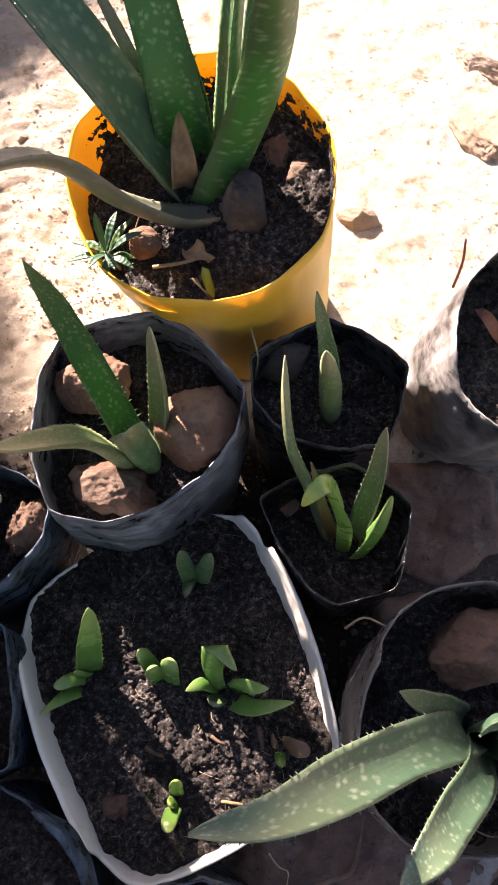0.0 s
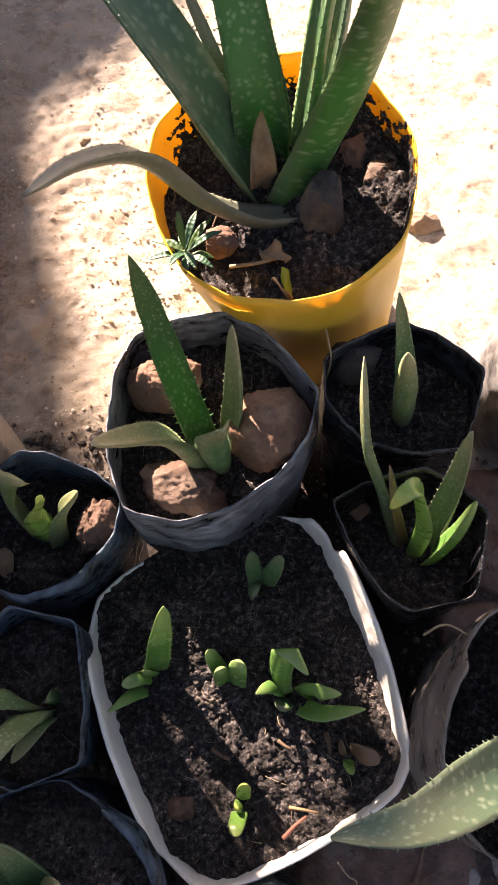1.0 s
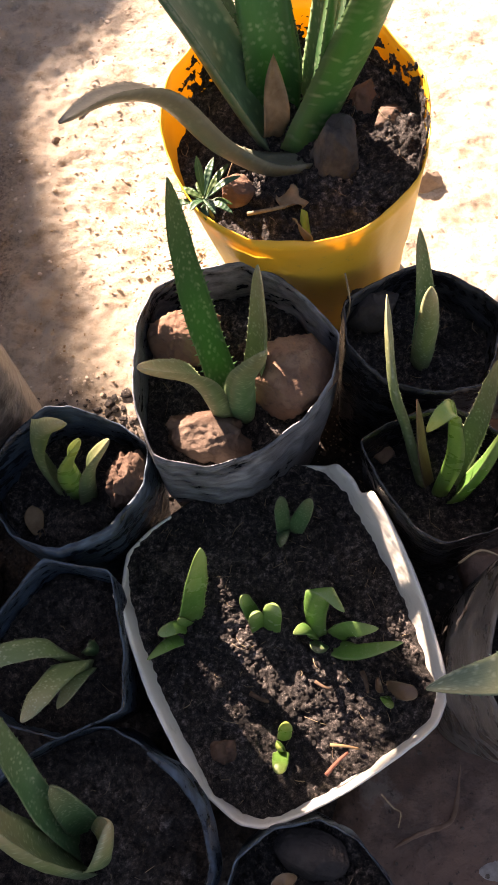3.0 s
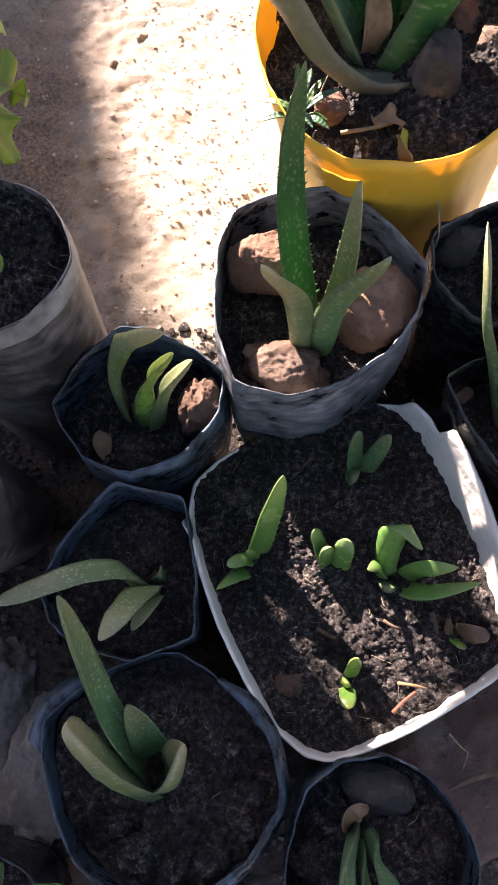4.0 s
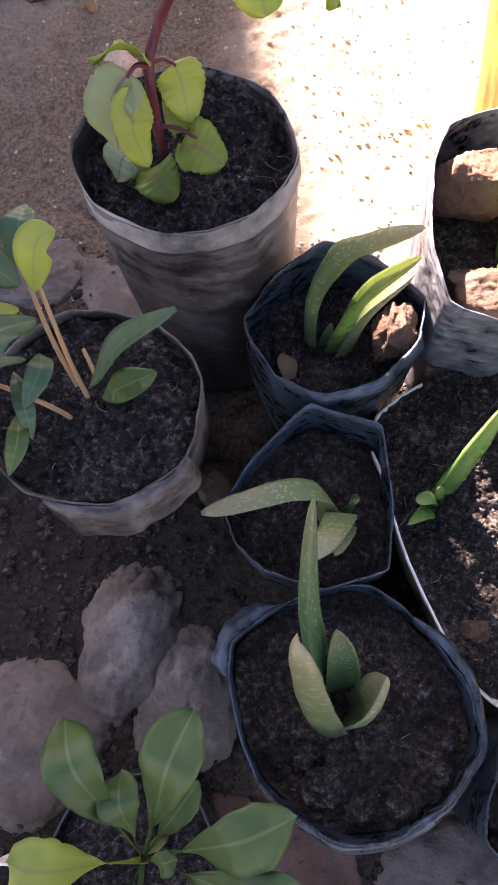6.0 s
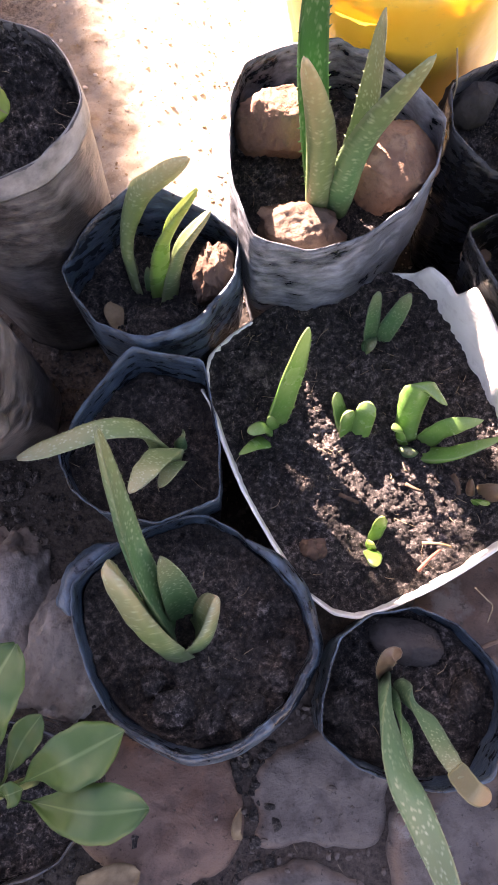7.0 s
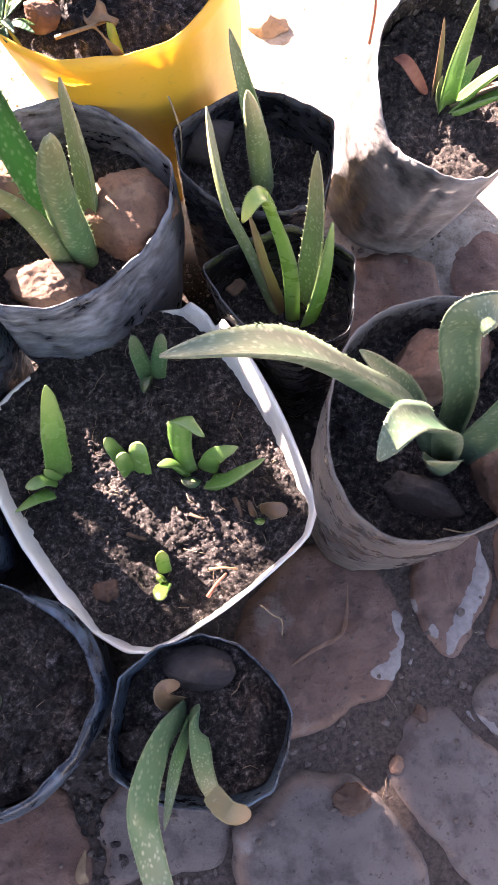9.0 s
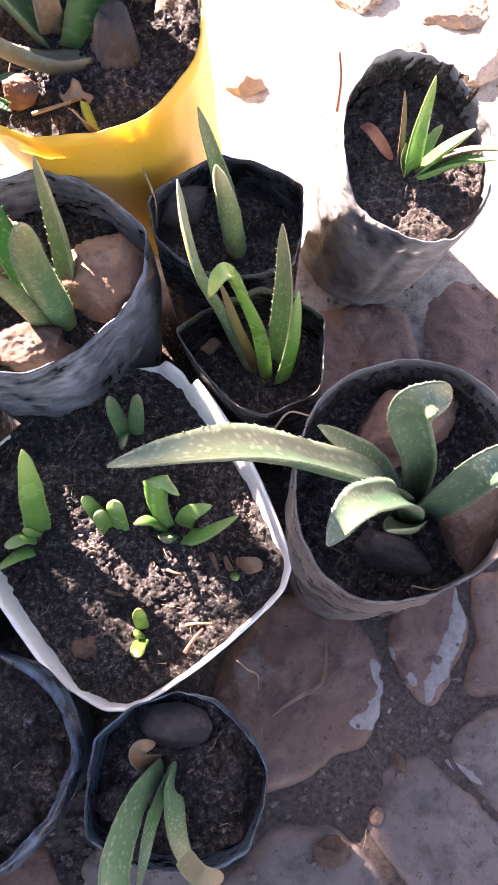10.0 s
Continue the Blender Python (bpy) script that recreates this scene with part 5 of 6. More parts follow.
leafed("aloe", 0.125, -0.01, 0.16, "grey-green aloe with broad toothed leaves arching over its bag", [
    (ALOE_DUSTY, [(0.138, -0.004, 0.163), (0.111, -0.005, 0.25), (0.066, -0.011, 0.332), (0.035, -0.018, 0.39), (0.011, -0.025, 0.42), (-0.012, -0.028, 0.428)], 0.028, (0.5, 0.5, 0.9), {"tooth": 0.7, "thick": 0.24, "cup": 0.35, "taper": 0.62, "blunt": 0.05}, "long leaf arching out"),
    (ALOE_DUSTY, [(0.142, -0.010, 0.163), (0.110, -0.021, 0.28), (0.082, -0.032, 0.34), (0.066, -0.041, 0.368), (0.055, -0.052, 0.366)], 0.022, (0.5, 0.4, 0.8), {"tooth": 0.7, "thick": 0.3, "taper": 0.55}, ""),
    (ALOE_DUSTY, [(0.143, -0.004, 0.163), (0.128, 0.0, 0.26), (0.106, 0.0, 0.335), (0.1, -0.003, 0.362), (0.105, -0.004, 0.372), (0.116, -0.002, 0.368)], 0.02, (-0.2, -0.6, 1.0), {"tooth": 0.7, "thick": 0.28, "blunt": 0.7, "taper": 0.2}, "leaf curled back at its tip"),
    (ALOE_DUSTY, [(0.148, -0.010, 0.163), (0.142, -0.018, 0.25), (0.146, -0.018, 0.292), (0.165, -0.013, 0.295), (0.19, -0.01, 0.272)], 0.026, (-0.2, -0.5, 0.8), {"tooth": 0.7, "thick": 0.3, "taper": 0.55}, ""),
    (ALOE_DUSTY, [(0.136, 0.002, 0.163), (0.106, 0.006, 0.25), (0.071, 0.014, 0.31)], 0.022, (0.5, -0.3, 0.8), {"tooth": 0.7, "thick": 0.3, "taper": 0.55}, ""),
    (ALOE_DUSTY, [(0.140, -0.014, 0.163), (0.118, -0.028, 0.24), (0.098, -0.035, 0.28)], 0.024, (0, 0.5, 0.8), {"tooth": 0.7, "thick": 0.3, "taper": 0.55}, ""),
])
leafed("aloe", 0.209, 0.257, 0.16, "thin aloe shoots, some withered, in dry soil", [
    (ALOE_LIME, [(0.211, 0.259, 0.166), (0.206, 0.256, 0.215), (0.207, 0.258, 0.262)], 0.017, (0.2, -0.8, 0.4), {"taper": 0.8, "blunt": 0.1, "teeth": False}, "tall bright green leaf"),
    (ALOE_BROWN, [(0.204, 0.268, 0.166), (0.201, 0.272, 0.2), (0.196, 0.275, 0.235)], 0.007, (0.3, -0.5, 0.8), {"teeth": False}, "withered brown leaf"),
    (ALOE, [(0.217, 0.265, 0.168), (0.223, 0.268, 0.186), (0.23, 0.269, 0.203)], 0.012, (-0.3, -0.6, 0.6), {"teeth": False}, ""),
    (ALOE_LIME, [(0.214, 0.257, 0.168), (0.228, 0.254, 0.193), (0.246, 0.25, 0.216)], 0.014, (-0.3, 0.2, 0.9), {"teeth": False}, ""),
    (ALOE_LIME, [(0.216, 0.255, 0.168), (0.24, 0.245, 0.19), (0.263, 0.234, 0.2)], 0.014, (-0.1, 0.4, 0.9), {"blunt": 0.1, "teeth": False}, ""),
    (ALOE_BROWN, [(0.214, 0.259, 0.17), (0.245, 0.25, 0.195), (0.278, 0.24, 0.2)], 0.009, (-0.1, 0.4, 0.9), {"teeth": False}, "leaf dried to its tip"),
    (ALOE_PALE, [(0.207, 0.257, 0.166), (0.203, 0.262, 0.18), (0.204, 0.267, 0.192)], 0.007, (0.3, -0.5, 0.8), {"teeth": False}, ""),
])
# offsets in the white sack
leafed("aloe_offset", -0.125, 0.036, 0.09, "aloe offset with one upright toothed leaf", [
    (ALOE_LIME, [(-0.121, 0.038, 0.092), (-0.112, 0.052, 0.14), (-0.101, 0.071, 0.194)], 0.022, (0.5, -0.7, 0.4), {"blunt": 0.35, "cup": 0.2, "thick": 0.35, "taper": 0.3}, ""),
    (ALOE_LIME, [(-0.12, 0.036, 0.094), (-0.127, 0.034, 0.114), (-0.139, 0.028, 0.12)], 0.011, (0.2, 0.1, 1), {"blunt": 0.8, "taper": 0.1}, ""),
    (ALOE_LIME, [(-0.119, 0.036, 0.094), (-0.1215, 0.036, 0.11), (-0.124, 0.038, 0.122)], 0.009, (0.2, -0.6, 0.6), {"blunt": 0.7, "teeth": False}, ""),
    (ALOE_LIME, [(-0.122, 0.031, 0.094), (-0.133, 0.022, 0.113), (-0.145, 0.01, 0.128)], 0.014, (0.2, 0.3, 1), {"blunt": 0.0, "taper": 0.9, "teeth": False}, ""),
], group="aloe offsets")
leafed("aloe_offset", -0.065, 0.033, 0.09, "stubby aloe offset with short plump leaves", [
    (ALOE_LIME, [(-0.066, 0.034, 0.092), (-0.073, 0.045, 0.115), (-0.078, 0.052, 0.13)], 0.014, (0.5, -0.3, 0.7), {"blunt": 0.6, "teeth": False}, ""),
    (ALOE_LIME, [(-0.06, 0.03, 0.092), (-0.058, 0.038, 0.12), (-0.056, 0.045, 0.13)], 0.017, (-0.3, -0.7, 0.5), {"blunt": 0.8, "teeth": False}, ""),
    (ALOE_LIME, [(-0.066, 0.032, 0.092), (-0.068, 0.036, 0.115), (-0.069, 0.04, 0.125)], 0.015, (0.3, -0.5, 0.7), {"blunt": 0.7, "teeth": False}, ""),
], group="aloe offsets")
leafed("aloe_offset", -0.022, 0.03, 0.09, "spreading aloe offset with glossy green leaves", [
    (ALOE_LIME, [(-0.022, 0.036, 0.092), (-0.024, 0.05, 0.13), (-0.02, 0.052, 0.15), (-0.008, 0.036, 0.149)], 0.022, (0.2, 0.5, 0.7), {"blunt": 0.15, "taper": 0.5, "teeth": False}, "bent glossy leaf"),
    (ALOE_LIME, [(-0.024, 0.03, 0.092), (-0.033, 0.03, 0.12), (-0.043, 0.024, 0.138)], 0.013, (0.3, 0.3, 0.9), {"blunt": 0.1, "taper": 0.7, "teeth": False}, ""),
    (ALOE_LIME, [(-0.012, 0.02, 0.092), (0.003, 0.014, 0.115), (0.03, 0.016, 0.142)], 0.018, (0, 0.3, 0.9), {"blunt": 0.0, "taper": 0.7, "cup": -0.15, "teeth": False}, ""),
    (ALOE_LIME, [(-0.012, 0.026, 0.092), (-0.004, 0.026, 0.13), (0.013, 0.024, 0.152)], 0.017, (0, -0.3, 0.9), {"blunt": 0.05, "taper": 0.6, "cup": -0.15, "teeth": False}, ""),
    (ALOE, [(-0.022, 0.024, 0.092), (-0.026, 0.018, 0.108)], 0.016, (0, 0.3, 0.9), {"blunt": 0.6, "teeth": False}, ""),
], group="aloe offsets")
leafed("aloe_offset", -0.045, 0.107, 0.09, "dark little aloe offset with two leaves", [
    (ALOE, [(-0.044, 0.106, 0.092), (-0.047, 0.112, 0.125), (-0.048, 0.118, 0.15)], 0.015, (0.4, -0.7, 0.3), {"blunt": 0.4}, ""),
    (ALOE, [(-0.04, 0.106, 0.092), (-0.033, 0.11, 0.125), (-0.027, 0.115, 0.152)], 0.015, (-0.4, -0.7, 0.3), {"blunt": 0.4}, ""),
    (ALOE, [(-0.044, 0.102, 0.092), (-0.045, 0.096, 0.107)], 0.017, (0, -0.4, 0.9), {"blunt": 0.7}, ""),
], group="aloe offsets")
leafed("aloe_offset", 0.026, -0.014, 0.09, "tiny aloe offset with one pale leaf and one brown", [
    (ALOE_BROWN, [(0.024, -0.012, 0.092), (0.032, -0.014, 0.105), (0.042, -0.015, 0.11)], 0.015, (0, -0.3, 0.9), {"blunt": 0.7, "teeth": False}, "brownish leaf"),
    (ALOE_LIME, [(0.022, -0.015, 0.092), (0.021, -0.019, 0.108), (0.022, -0.024, 0.12)], 0.009, (0, 0.5, 0.9), {"teeth": False}, ""),
    (ALOE_BROWN, [(0.02, -0.01, 0.092), (0.017, -0.004, 0.106)], 0.009, (0, 0.5, 0.9), {"blunt": 0.5, "teeth": False}, ""),
], group="aloe offsets")
leafed("aloe_offset", -0.053, -0.046, 0.09, "tiny bright lime aloe offset in the sun", [
    (ALOE_YELLOW, [(-0.052, -0.044, 0.092), (-0.051, -0.039, 0.11), (-0.05, -0.033, 0.122)], 0.011, (0, -0.8, 0.5), {"blunt": 0.7, "taper": 0.2, "teeth": False}, ""),
    (ALOE_YELLOW, [(-0.054, -0.05, 0.092), (-0.055, -0.056, 0.108), (-0.056, -0.064, 0.113)], 0.013, (0, 0.4, 0.9), {"blunt": 0.8, "teeth": False}, ""),
    (ALOE_YELLOW, [(-0.053, -0.046, 0.092), (-0.0545, -0.0475, 0.107)], 0.01, (0.5, 0.4, 0.9), {"blunt": 0.9, "teeth": False}, ""),
], group="aloe offsets")


# ---- leafy plants ----
def blade(parent, mat, pts, w, face=UP, label="", **kw):
    return part("leaf", broad_leaf(pts, w, face, **kw), mat, parent, label)


def stem(parent, pts, r0, r1, mat, label="", name="stem"):
    return part(name, tube(pts, r0, r1), mat, parent, label)


red = thing("red_stemmed_plant", -0.315, 0.195, 0.205, "leafy plant with dark red stems and scalloped green leaves", "plant")
stem(red, [(-0.314, 0.193, 0.205), (-0.313, 0.199, 0.29), (-0.306, 0.21, 0.315), (-0.288, 0.208, 0.345), (-0.263, 0.202, 0.375)], 0.0033, 0.0024, STEM_RED, "thick dark red stem")
stem(red, [(-0.263, 0.202, 0.375), (-0.25, 0.197, 0.387), (-0.235, 0.186, 0.394), (-0.222, 0.172, 0.392)], 0.0025, 0.0015, STEM_RED)
stem(red, [(-0.263, 0.202, 0.375), (-0.258, 0.202, 0.4), (-0.262, 0.196, 0.43)], 0.003, 0.002, STEM_RED)
for end, base in (((-0.29, 0.189, 0.262), (-0.313, 0.196, 0.262)), ((-0.247, 0.18, 0.37), (-0.26, 0.2, 0.372)), ((-0.318, 0.186, 0.235), (-0.314, 0.193, 0.225)), ((-0.3, 0.215, 0.285), (-0.311, 0.203, 0.3)), ((-0.306, 0.206, 0.355), (-0.296, 0.21, 0.335)), ((-0.322, 0.192, 0.3), (-0.312, 0.2, 0.3))):
    stem(red, [base, tuple((p + q) / 2 + (0.004 if i == 2 else 0) for i, (p, q) in enumerate(zip(base, end))), end], 0.0016, 0.0009, STEM_RED, name="leaf_stalk")
SC = {"scallop": 9, "round_": 0.5, "plump": 0.42, "wave": 0.12, "fold": 0.12, "n": 66, "m": 11}
for mat, pts, w, face in (
        (LEAF_PALE, [(-0.302, 0.207, 0.352), (-0.312, 0.2, 0.362), (-0.325, 0.19, 0.36)], 0.032, (0.2, -0.6, 0.8)),
        (LEAF_LIME, [(-0.254, 0.19, 0.376), (-0.25, 0.178, 0.372), (-0.245, 0.166, 0.36)], 0.03, (-0.1, -0.3, 0.9)),
        (LEAF_LIME, [(-0.238, 0.19, 0.392), (-0.23, 0.197, 0.402), (-0.222, 0.204, 0.4)], 0.026, (0.3, 0.2, 0.9)),
        (LEAF_BRIGHT, [(-0.226, 0.178, 0.393), (-0.217, 0.17, 0.4), (-0.207, 0.168, 0.394)], 0.024, (-0.7, 0.2, 0.6)),
        (LEAF_BRIGHT, [(-0.226, 0.174, 0.391), (-0.222, 0.16, 0.39), (-0.216, 0.15, 0.378)], 0.022, (0.6, 0.2, 0.6)),
        (LEAF_LIME, [(-0.26, 0.196, 0.425), (-0.268, 0.182, 0.432), (-0.276, 0.168, 0.425)], 0.034, (0.1, -0.2, 1)),
        (LEAF_LIME, [(-0.255, 0.2, 0.425), (-0.245, 0.198, 0.433), (-0.232, 0.196, 0.428)], 0.03, (0.1, -0.2, 1)),
        (LEAF_BRIGHT, [(-0.311, 0.203, 0.3), (-0.325, 0.202, 0.308), (-0.343, 0.2, 0.302)], 0.022, (0, 0.6, 0.8)),
        (LEAF_LIME, [(-0.302, 0.213, 0.29), (-0.299, 0.21, 0.28), (-0.296, 0.2, 0.262)], 0.026, (0.2, -0.6, 0.5)),
        (LEAF_PALE, [(-0.322, 0.196, 0.3), (-0.332, 0.186, 0.288), (-0.333, 0.178, 0.262)], 0.03, (-0.2, -0.7, 0.5)),
        (LEAF_LIME, [(-0.32, 0.192, 0.295), (-0.322, 0.18, 0.28), (-0.318, 0.174, 0.255)], 0.022, (0.5, -0.6, 0.4)),
        (LEAF_BRIGHT, [(-0.311, 0.203, 0.262), (-0.304, 0.205, 0.262), (-0.296, 0.203, 0.256)], 0.024, (0, -0.4, 0.9)),
        (LEAF_BRIGHT, [(-0.3, 0.19, 0.256), (-0.289, 0.186, 0.258), (-0.275, 0.183, 0.248)], 0.029, (-0.1, -0.35, 0.9)),
        (LEAF_BRIGHT, [(-0.32, 0.187, 0.238), (-0.316, 0.18, 0.24), (-0.306, 0.17, 0.23)], 0.028, (0, -0.4, 0.9)),
        (LEAF_PALE, [(-0.325, 0.192, 0.238), (-0.335, 0.188, 0.246), (-0.34, 0.178, 0.236)], 0.026, (-0.3, -0.3, 0.9))):
    blade(red, mat, pts, w, face, **SC)

herb = thing("leafy_herb", -0.335, 0.04, 0.2, "leafy herb with pointed dark leaves and tan woody stems", "plant")
for pts in ([(-0.328, 0.03, 0.2), (-0.338, 0.048, 0.25), (-0.352, 0.08, 0.29)], [(-0.324, 0.03, 0.2), (-0.33, 0.05, 0.235), (-0.335, 0.06, 0.25)], [(-0.33, 0.026, 0.2), (-0.35, 0.03, 0.24), (-0.39, 0.035, 0.27)], [(-0.332, 0.034, 0.2), (-0.35, 0.06, 0.25), (-0.37, 0.1, 0.28)]):
    stem(herb, pts, 0.0017, 0.0011, STEM_TAN)
HB = {"round_": 0.1, "wave": 0.05, "fold": 0.2}
for mat, pts, w, face in (
        (LEAF_HERB, [(-0.33, 0.04, 0.245), (-0.308, 0.052, 0.275), (-0.278, 0.062, 0.298)], 0.024, (-0.2, 0.2, 1)),
        (LEAF_SOFT, [(-0.325, 0.04, 0.235), (-0.308, 0.042, 0.25), (-0.294, 0.05, 0.25)], 0.02, (0, -0.2, 1)),
        (LEAF_LIME, [(-0.35, 0.07, 0.29), (-0.342, 0.08, 0.315), (-0.332, 0.084, 0.322)], 0.022, (0.2, -0.3, 1)),
        (LEAF_HERB, [(-0.35, 0.06, 0.28), (-0.36, 0.04, 0.3), (-0.365, 0.022, 0.292)], 0.026, (0, -0.1, 1)),
        (LEAF_HERB, [(-0.36, 0.075, 0.285), (-0.375, 0.078, 0.305), (-0.392, 0.075, 0.3)], 0.026, (0, -0.1, 1)),
        (LEAF_LIME, [(-0.36, 0.065, 0.28), (-0.375, 0.055, 0.29), (-0.395, 0.05, 0.285)], 0.018, (0, -0.1, 1)),
        (LEAF_HERB, [(-0.365, 0.04, 0.26), (-0.355, 0.022, 0.262), (-0.352, 0.008, 0.25)], 0.012, (0.3, 0, 1)),
        (LEAF_SOFT, [(-0.37, 0.0, 0.262), (-0.364, -0.012, 0.27), (-0.358, -0.025, 0.262)], 0.01, (0.5, 0, 1)),
        (LEAF_HERB, [(-0.38, 0.005, 0.262), (-0.386, -0.008, 0.268), (-0.398, -0.015, 0.262)], 0.012, (0.2, 0, 1)),
        (LEAF_HERB, [(-0.375, 0.1, 0.285), (-0.385, 0.108, 0.3), (-0.4, 0.11, 0.298)], 0.022, (0, -0.2, 1)),
        (LEAF_LIME, [(-0.37, 0.02, 0.255), (-0.38, 0.01, 0.262), (-0.395, 0.005, 0.255)], 0.014, (0, 0, 1)),
        (LEAF_HERB, [(-0.352, 0.05, 0.262), (-0.345, 0.035, 0.275), (-0.352, 0.018, 0.268)], 0.015, (0.3, 0.1, 1)),
        (LEAF_HERB, [(-0.358, 0.045, 0.265), (-0.37, 0.035, 0.278), (-0.384, 0.03, 0.27)], 0.017, (-0.2, 0.2, 1)),
        (LEAF_SOFT, [(-0.362, 0.02, 0.25), (-0.356, 0.004, 0.258), (-0.36, -0.012, 0.25)], 0.013, (0.4, 0, 1)),
        (LEAF_HERB, [(-0.378, 0.06, 0.282), (-0.392, 0.066, 0.292), (-0.408, 0.062, 0.284)], 0.02, (0, 0.2, 1)),
        (LEAF_HERB, [(-0.366, 0.085, 0.286), (-0.36, 0.1, 0.3), (-0.362, 0.116, 0.294)], 0.018, (0.2, -0.3, 1)),
        (LEAF_SOFT, [(-0.382, 0.04, 0.27), (-0.396, 0.028, 0.28), (-0.412, 0.02, 0.272)], 0.015, (0.1, 0.2, 1))):
    blade(herb, mat, pts, w * 0.85, face, **HB)

rosette = thing("leafy_rosette", -0.284, -0.195, 0.065, "soft green rosette plant with long spoon-shaped leaves", "plant")
stem(rosette, [(-0.286, -0.2, 0.065), (-0.284, -0.196, 0.11), (-0.283, -0.194, 0.15)], 0.004, 0.003, STEM_GREEN)
for i, (tip, w, lift) in enumerate((((-0.325, -0.124, 0.2), 0.03, 0.03), ((-0.257, -0.112, 0.215), 0.03, 0.03), ((-0.296, -0.148, 0.18), 0.022, 0.02), ((-0.203, -0.155, 0.2), 0.029, 0.025), ((-0.19, -0.192, 0.195), 0.03, 0.02), ((-0.335, -0.188, 0.215), 0.032, 0.02), ((-0.268, -0.26, 0.2), 0.03, 0.03), ((-0.256, -0.15, 0.165), 0.018, 0.01), ((-0.3, -0.25, 0.19), 0.026, 0.02), ((-0.262, -0.187, 0.17), 0.013, 0.01))):
    c = Vector((-0.283, -0.194, 0.148))
    t = Vector(tip)
    blade(rosette, LEAF_SOFT if i != 5 else LEAF_LIME, [c, c.lerp(t, 0.35) + Vector((0, 0, lift * 0.5)), c.lerp(t, 0.7) + Vector((0, 0, lift)), t], w * 0.95, (0.05, -0.05, 1), stalk=0.25, round_=-0.95, plump=0.75, wave=0.12, fold=0.22, n=40, m=11, seed=i * 2, scallop=7)

weed = thing("weed", -0.094, 0.302, 0.225, "small narrow-leaved weed growing at the sack's edge", "plant")
stem(weed, [(-0.09, 0.308, 0.225), (-0.093, 0.303, 0.245), (-0.094, 0.3, 0.255)], 0.0014, 0.001, STEM_GREEN)
wr = random.Random(4)
for i in range(13):
    a = i * 2.4
    l = wr.uniform(0.016, 0.03)
    c = Vector((-0.094, 0.301, 0.247 + 0.0006 * i))
    d = Vector((math.cos(a), math.sin(a), wr.uniform(-0.1, 0.5)))
    if i == 12:
        d, l = Vector((-0.05, 0.25, 1)), 0.03
    blade(weed, LEAF_HERB if i % 3 else LEAF_SOFT, [c, c + d * l * 0.55 + Vector((0, 0, 0.003)), c + d * l], 0.0055, (0.01, 0.02, 1) if i < 12 else (0, -1, 0.1), round_=0.0, wave=0.03, n=8, m=5)

sprout = thing("sprout", -0.024, 0.279, 0.225, "tiny yellowing sprout at the edge of the soil", "plant")
blade(sprout, DRY_LEAF, [(-0.022, 0.276, 0.226), (-0.028, 0.272, 0.25), (-0.034, 0.268, 0.268)], 0.013, (0.5, 0.4, 0.5), "yellow-brown leaf", round_=0.5, n=8, m=5)
blade(sprout, LEAF_BRIGHT, [(-0.022, 0.28, 0.226), (-0.024, 0.284, 0.245), (-0.028, 0.287, 0.254)], 0.009, (-0.5, 0.4, 0.5), round_=0.5, n=8, m=5)

# ---- stones and litter ----
rock("stone", -0.116, 0.243, 0.142, 0.027, 0.023, 0.03, ROCK_RED, "reddish rounded stone lying in a grow bag", seed=1, turn=30, group="stones in the bags")
rock("stone", -0.036, 0.208, 0.142, 0.031, 0.031, 0.026, ROCK_RED, "large smooth brown stone lying in a grow bag", seed=2, rough=0.1, group="stones in the bags")
rock("stone", -0.1, 0.167, 0.138, 0.027, 0.02, 0.02, ROCK_BROWN, "rough porous brown stone lying in a grow bag", seed=3, rough=0.32, turn=-10, group="stones in the bags")
rock("stone", 0.026, 0.41, 0.212, 0.018, 0.02, 0.018, ROCK_RED, "pinkish stone half buried in a sack", seed=4, group="stones in the bags")
rock("stone", 0.0, 0.352, 0.215, 0.017, 0.022, 0.026, ROCK_DARK, "dark angular stone beside an aloe", seed=5, turn=20, group="stones in the bags")
rock("stone", -0.072, 0.326, 0.224, 0.014, 0.01, 0.009, ROCK_RED, "small reddish stone on the soil", seed=6, group="stones in the bags")
rock("stone", 0.045, 0.385, 0.224, 0.012, 0.01, 0.01, ROCK_BROWN, "small earthy stone on the soil", seed=16, group="stones in the bags")
rock("stone", 0.15, 0.048, 0.155, 0.04, 0.024, 0.03, ROCK_RED, "large flat-sided reddish stone lying in a clear bag", seed=7, turn=12, group="stones in the bags")
rock("stone", 0.182, -0.02, 0.155, 0.022, 0.032, 0.02, ROCK_BROWN, "long brown stone at the wall of a clear bag", seed=8, turn=-25, group="stones in the bags")
rock("stone", 0.125, -0.03, 0.155, 0.024, 0.013, 0.013, ROCK_DARK, "dark flat stone under the aloe leaves", seed=9, turn=-25, group="stones in the bags")
rock("stone", 0.17, 0.06, 0.163, 0.009, 0.008, 0.008, ROCK_TAN, "small pale stone on the soil", seed=17, group="stones in the bags")
rock("stone", 0.029, 0.272, 0.14, 0.022, 0.016, 0.018, ROCK_DARK, "grey stone against the wall of a black bag", seed=10, group="stones in the bags")
rock("stone", 0.029, 0.158, 0.118, 0.01, 0.01, 0.008, ROCK_RED, "small reddish stone on the soil", seed=11, group="stones in the bags")
rock("stone", -0.036, -0.113, 0.098, 0.023, 0.014, 0.007, ROCK_DARK, "flat dark stone in a black bag", seed=12, turn=-15, rough=0.08, group="stones in the bags")
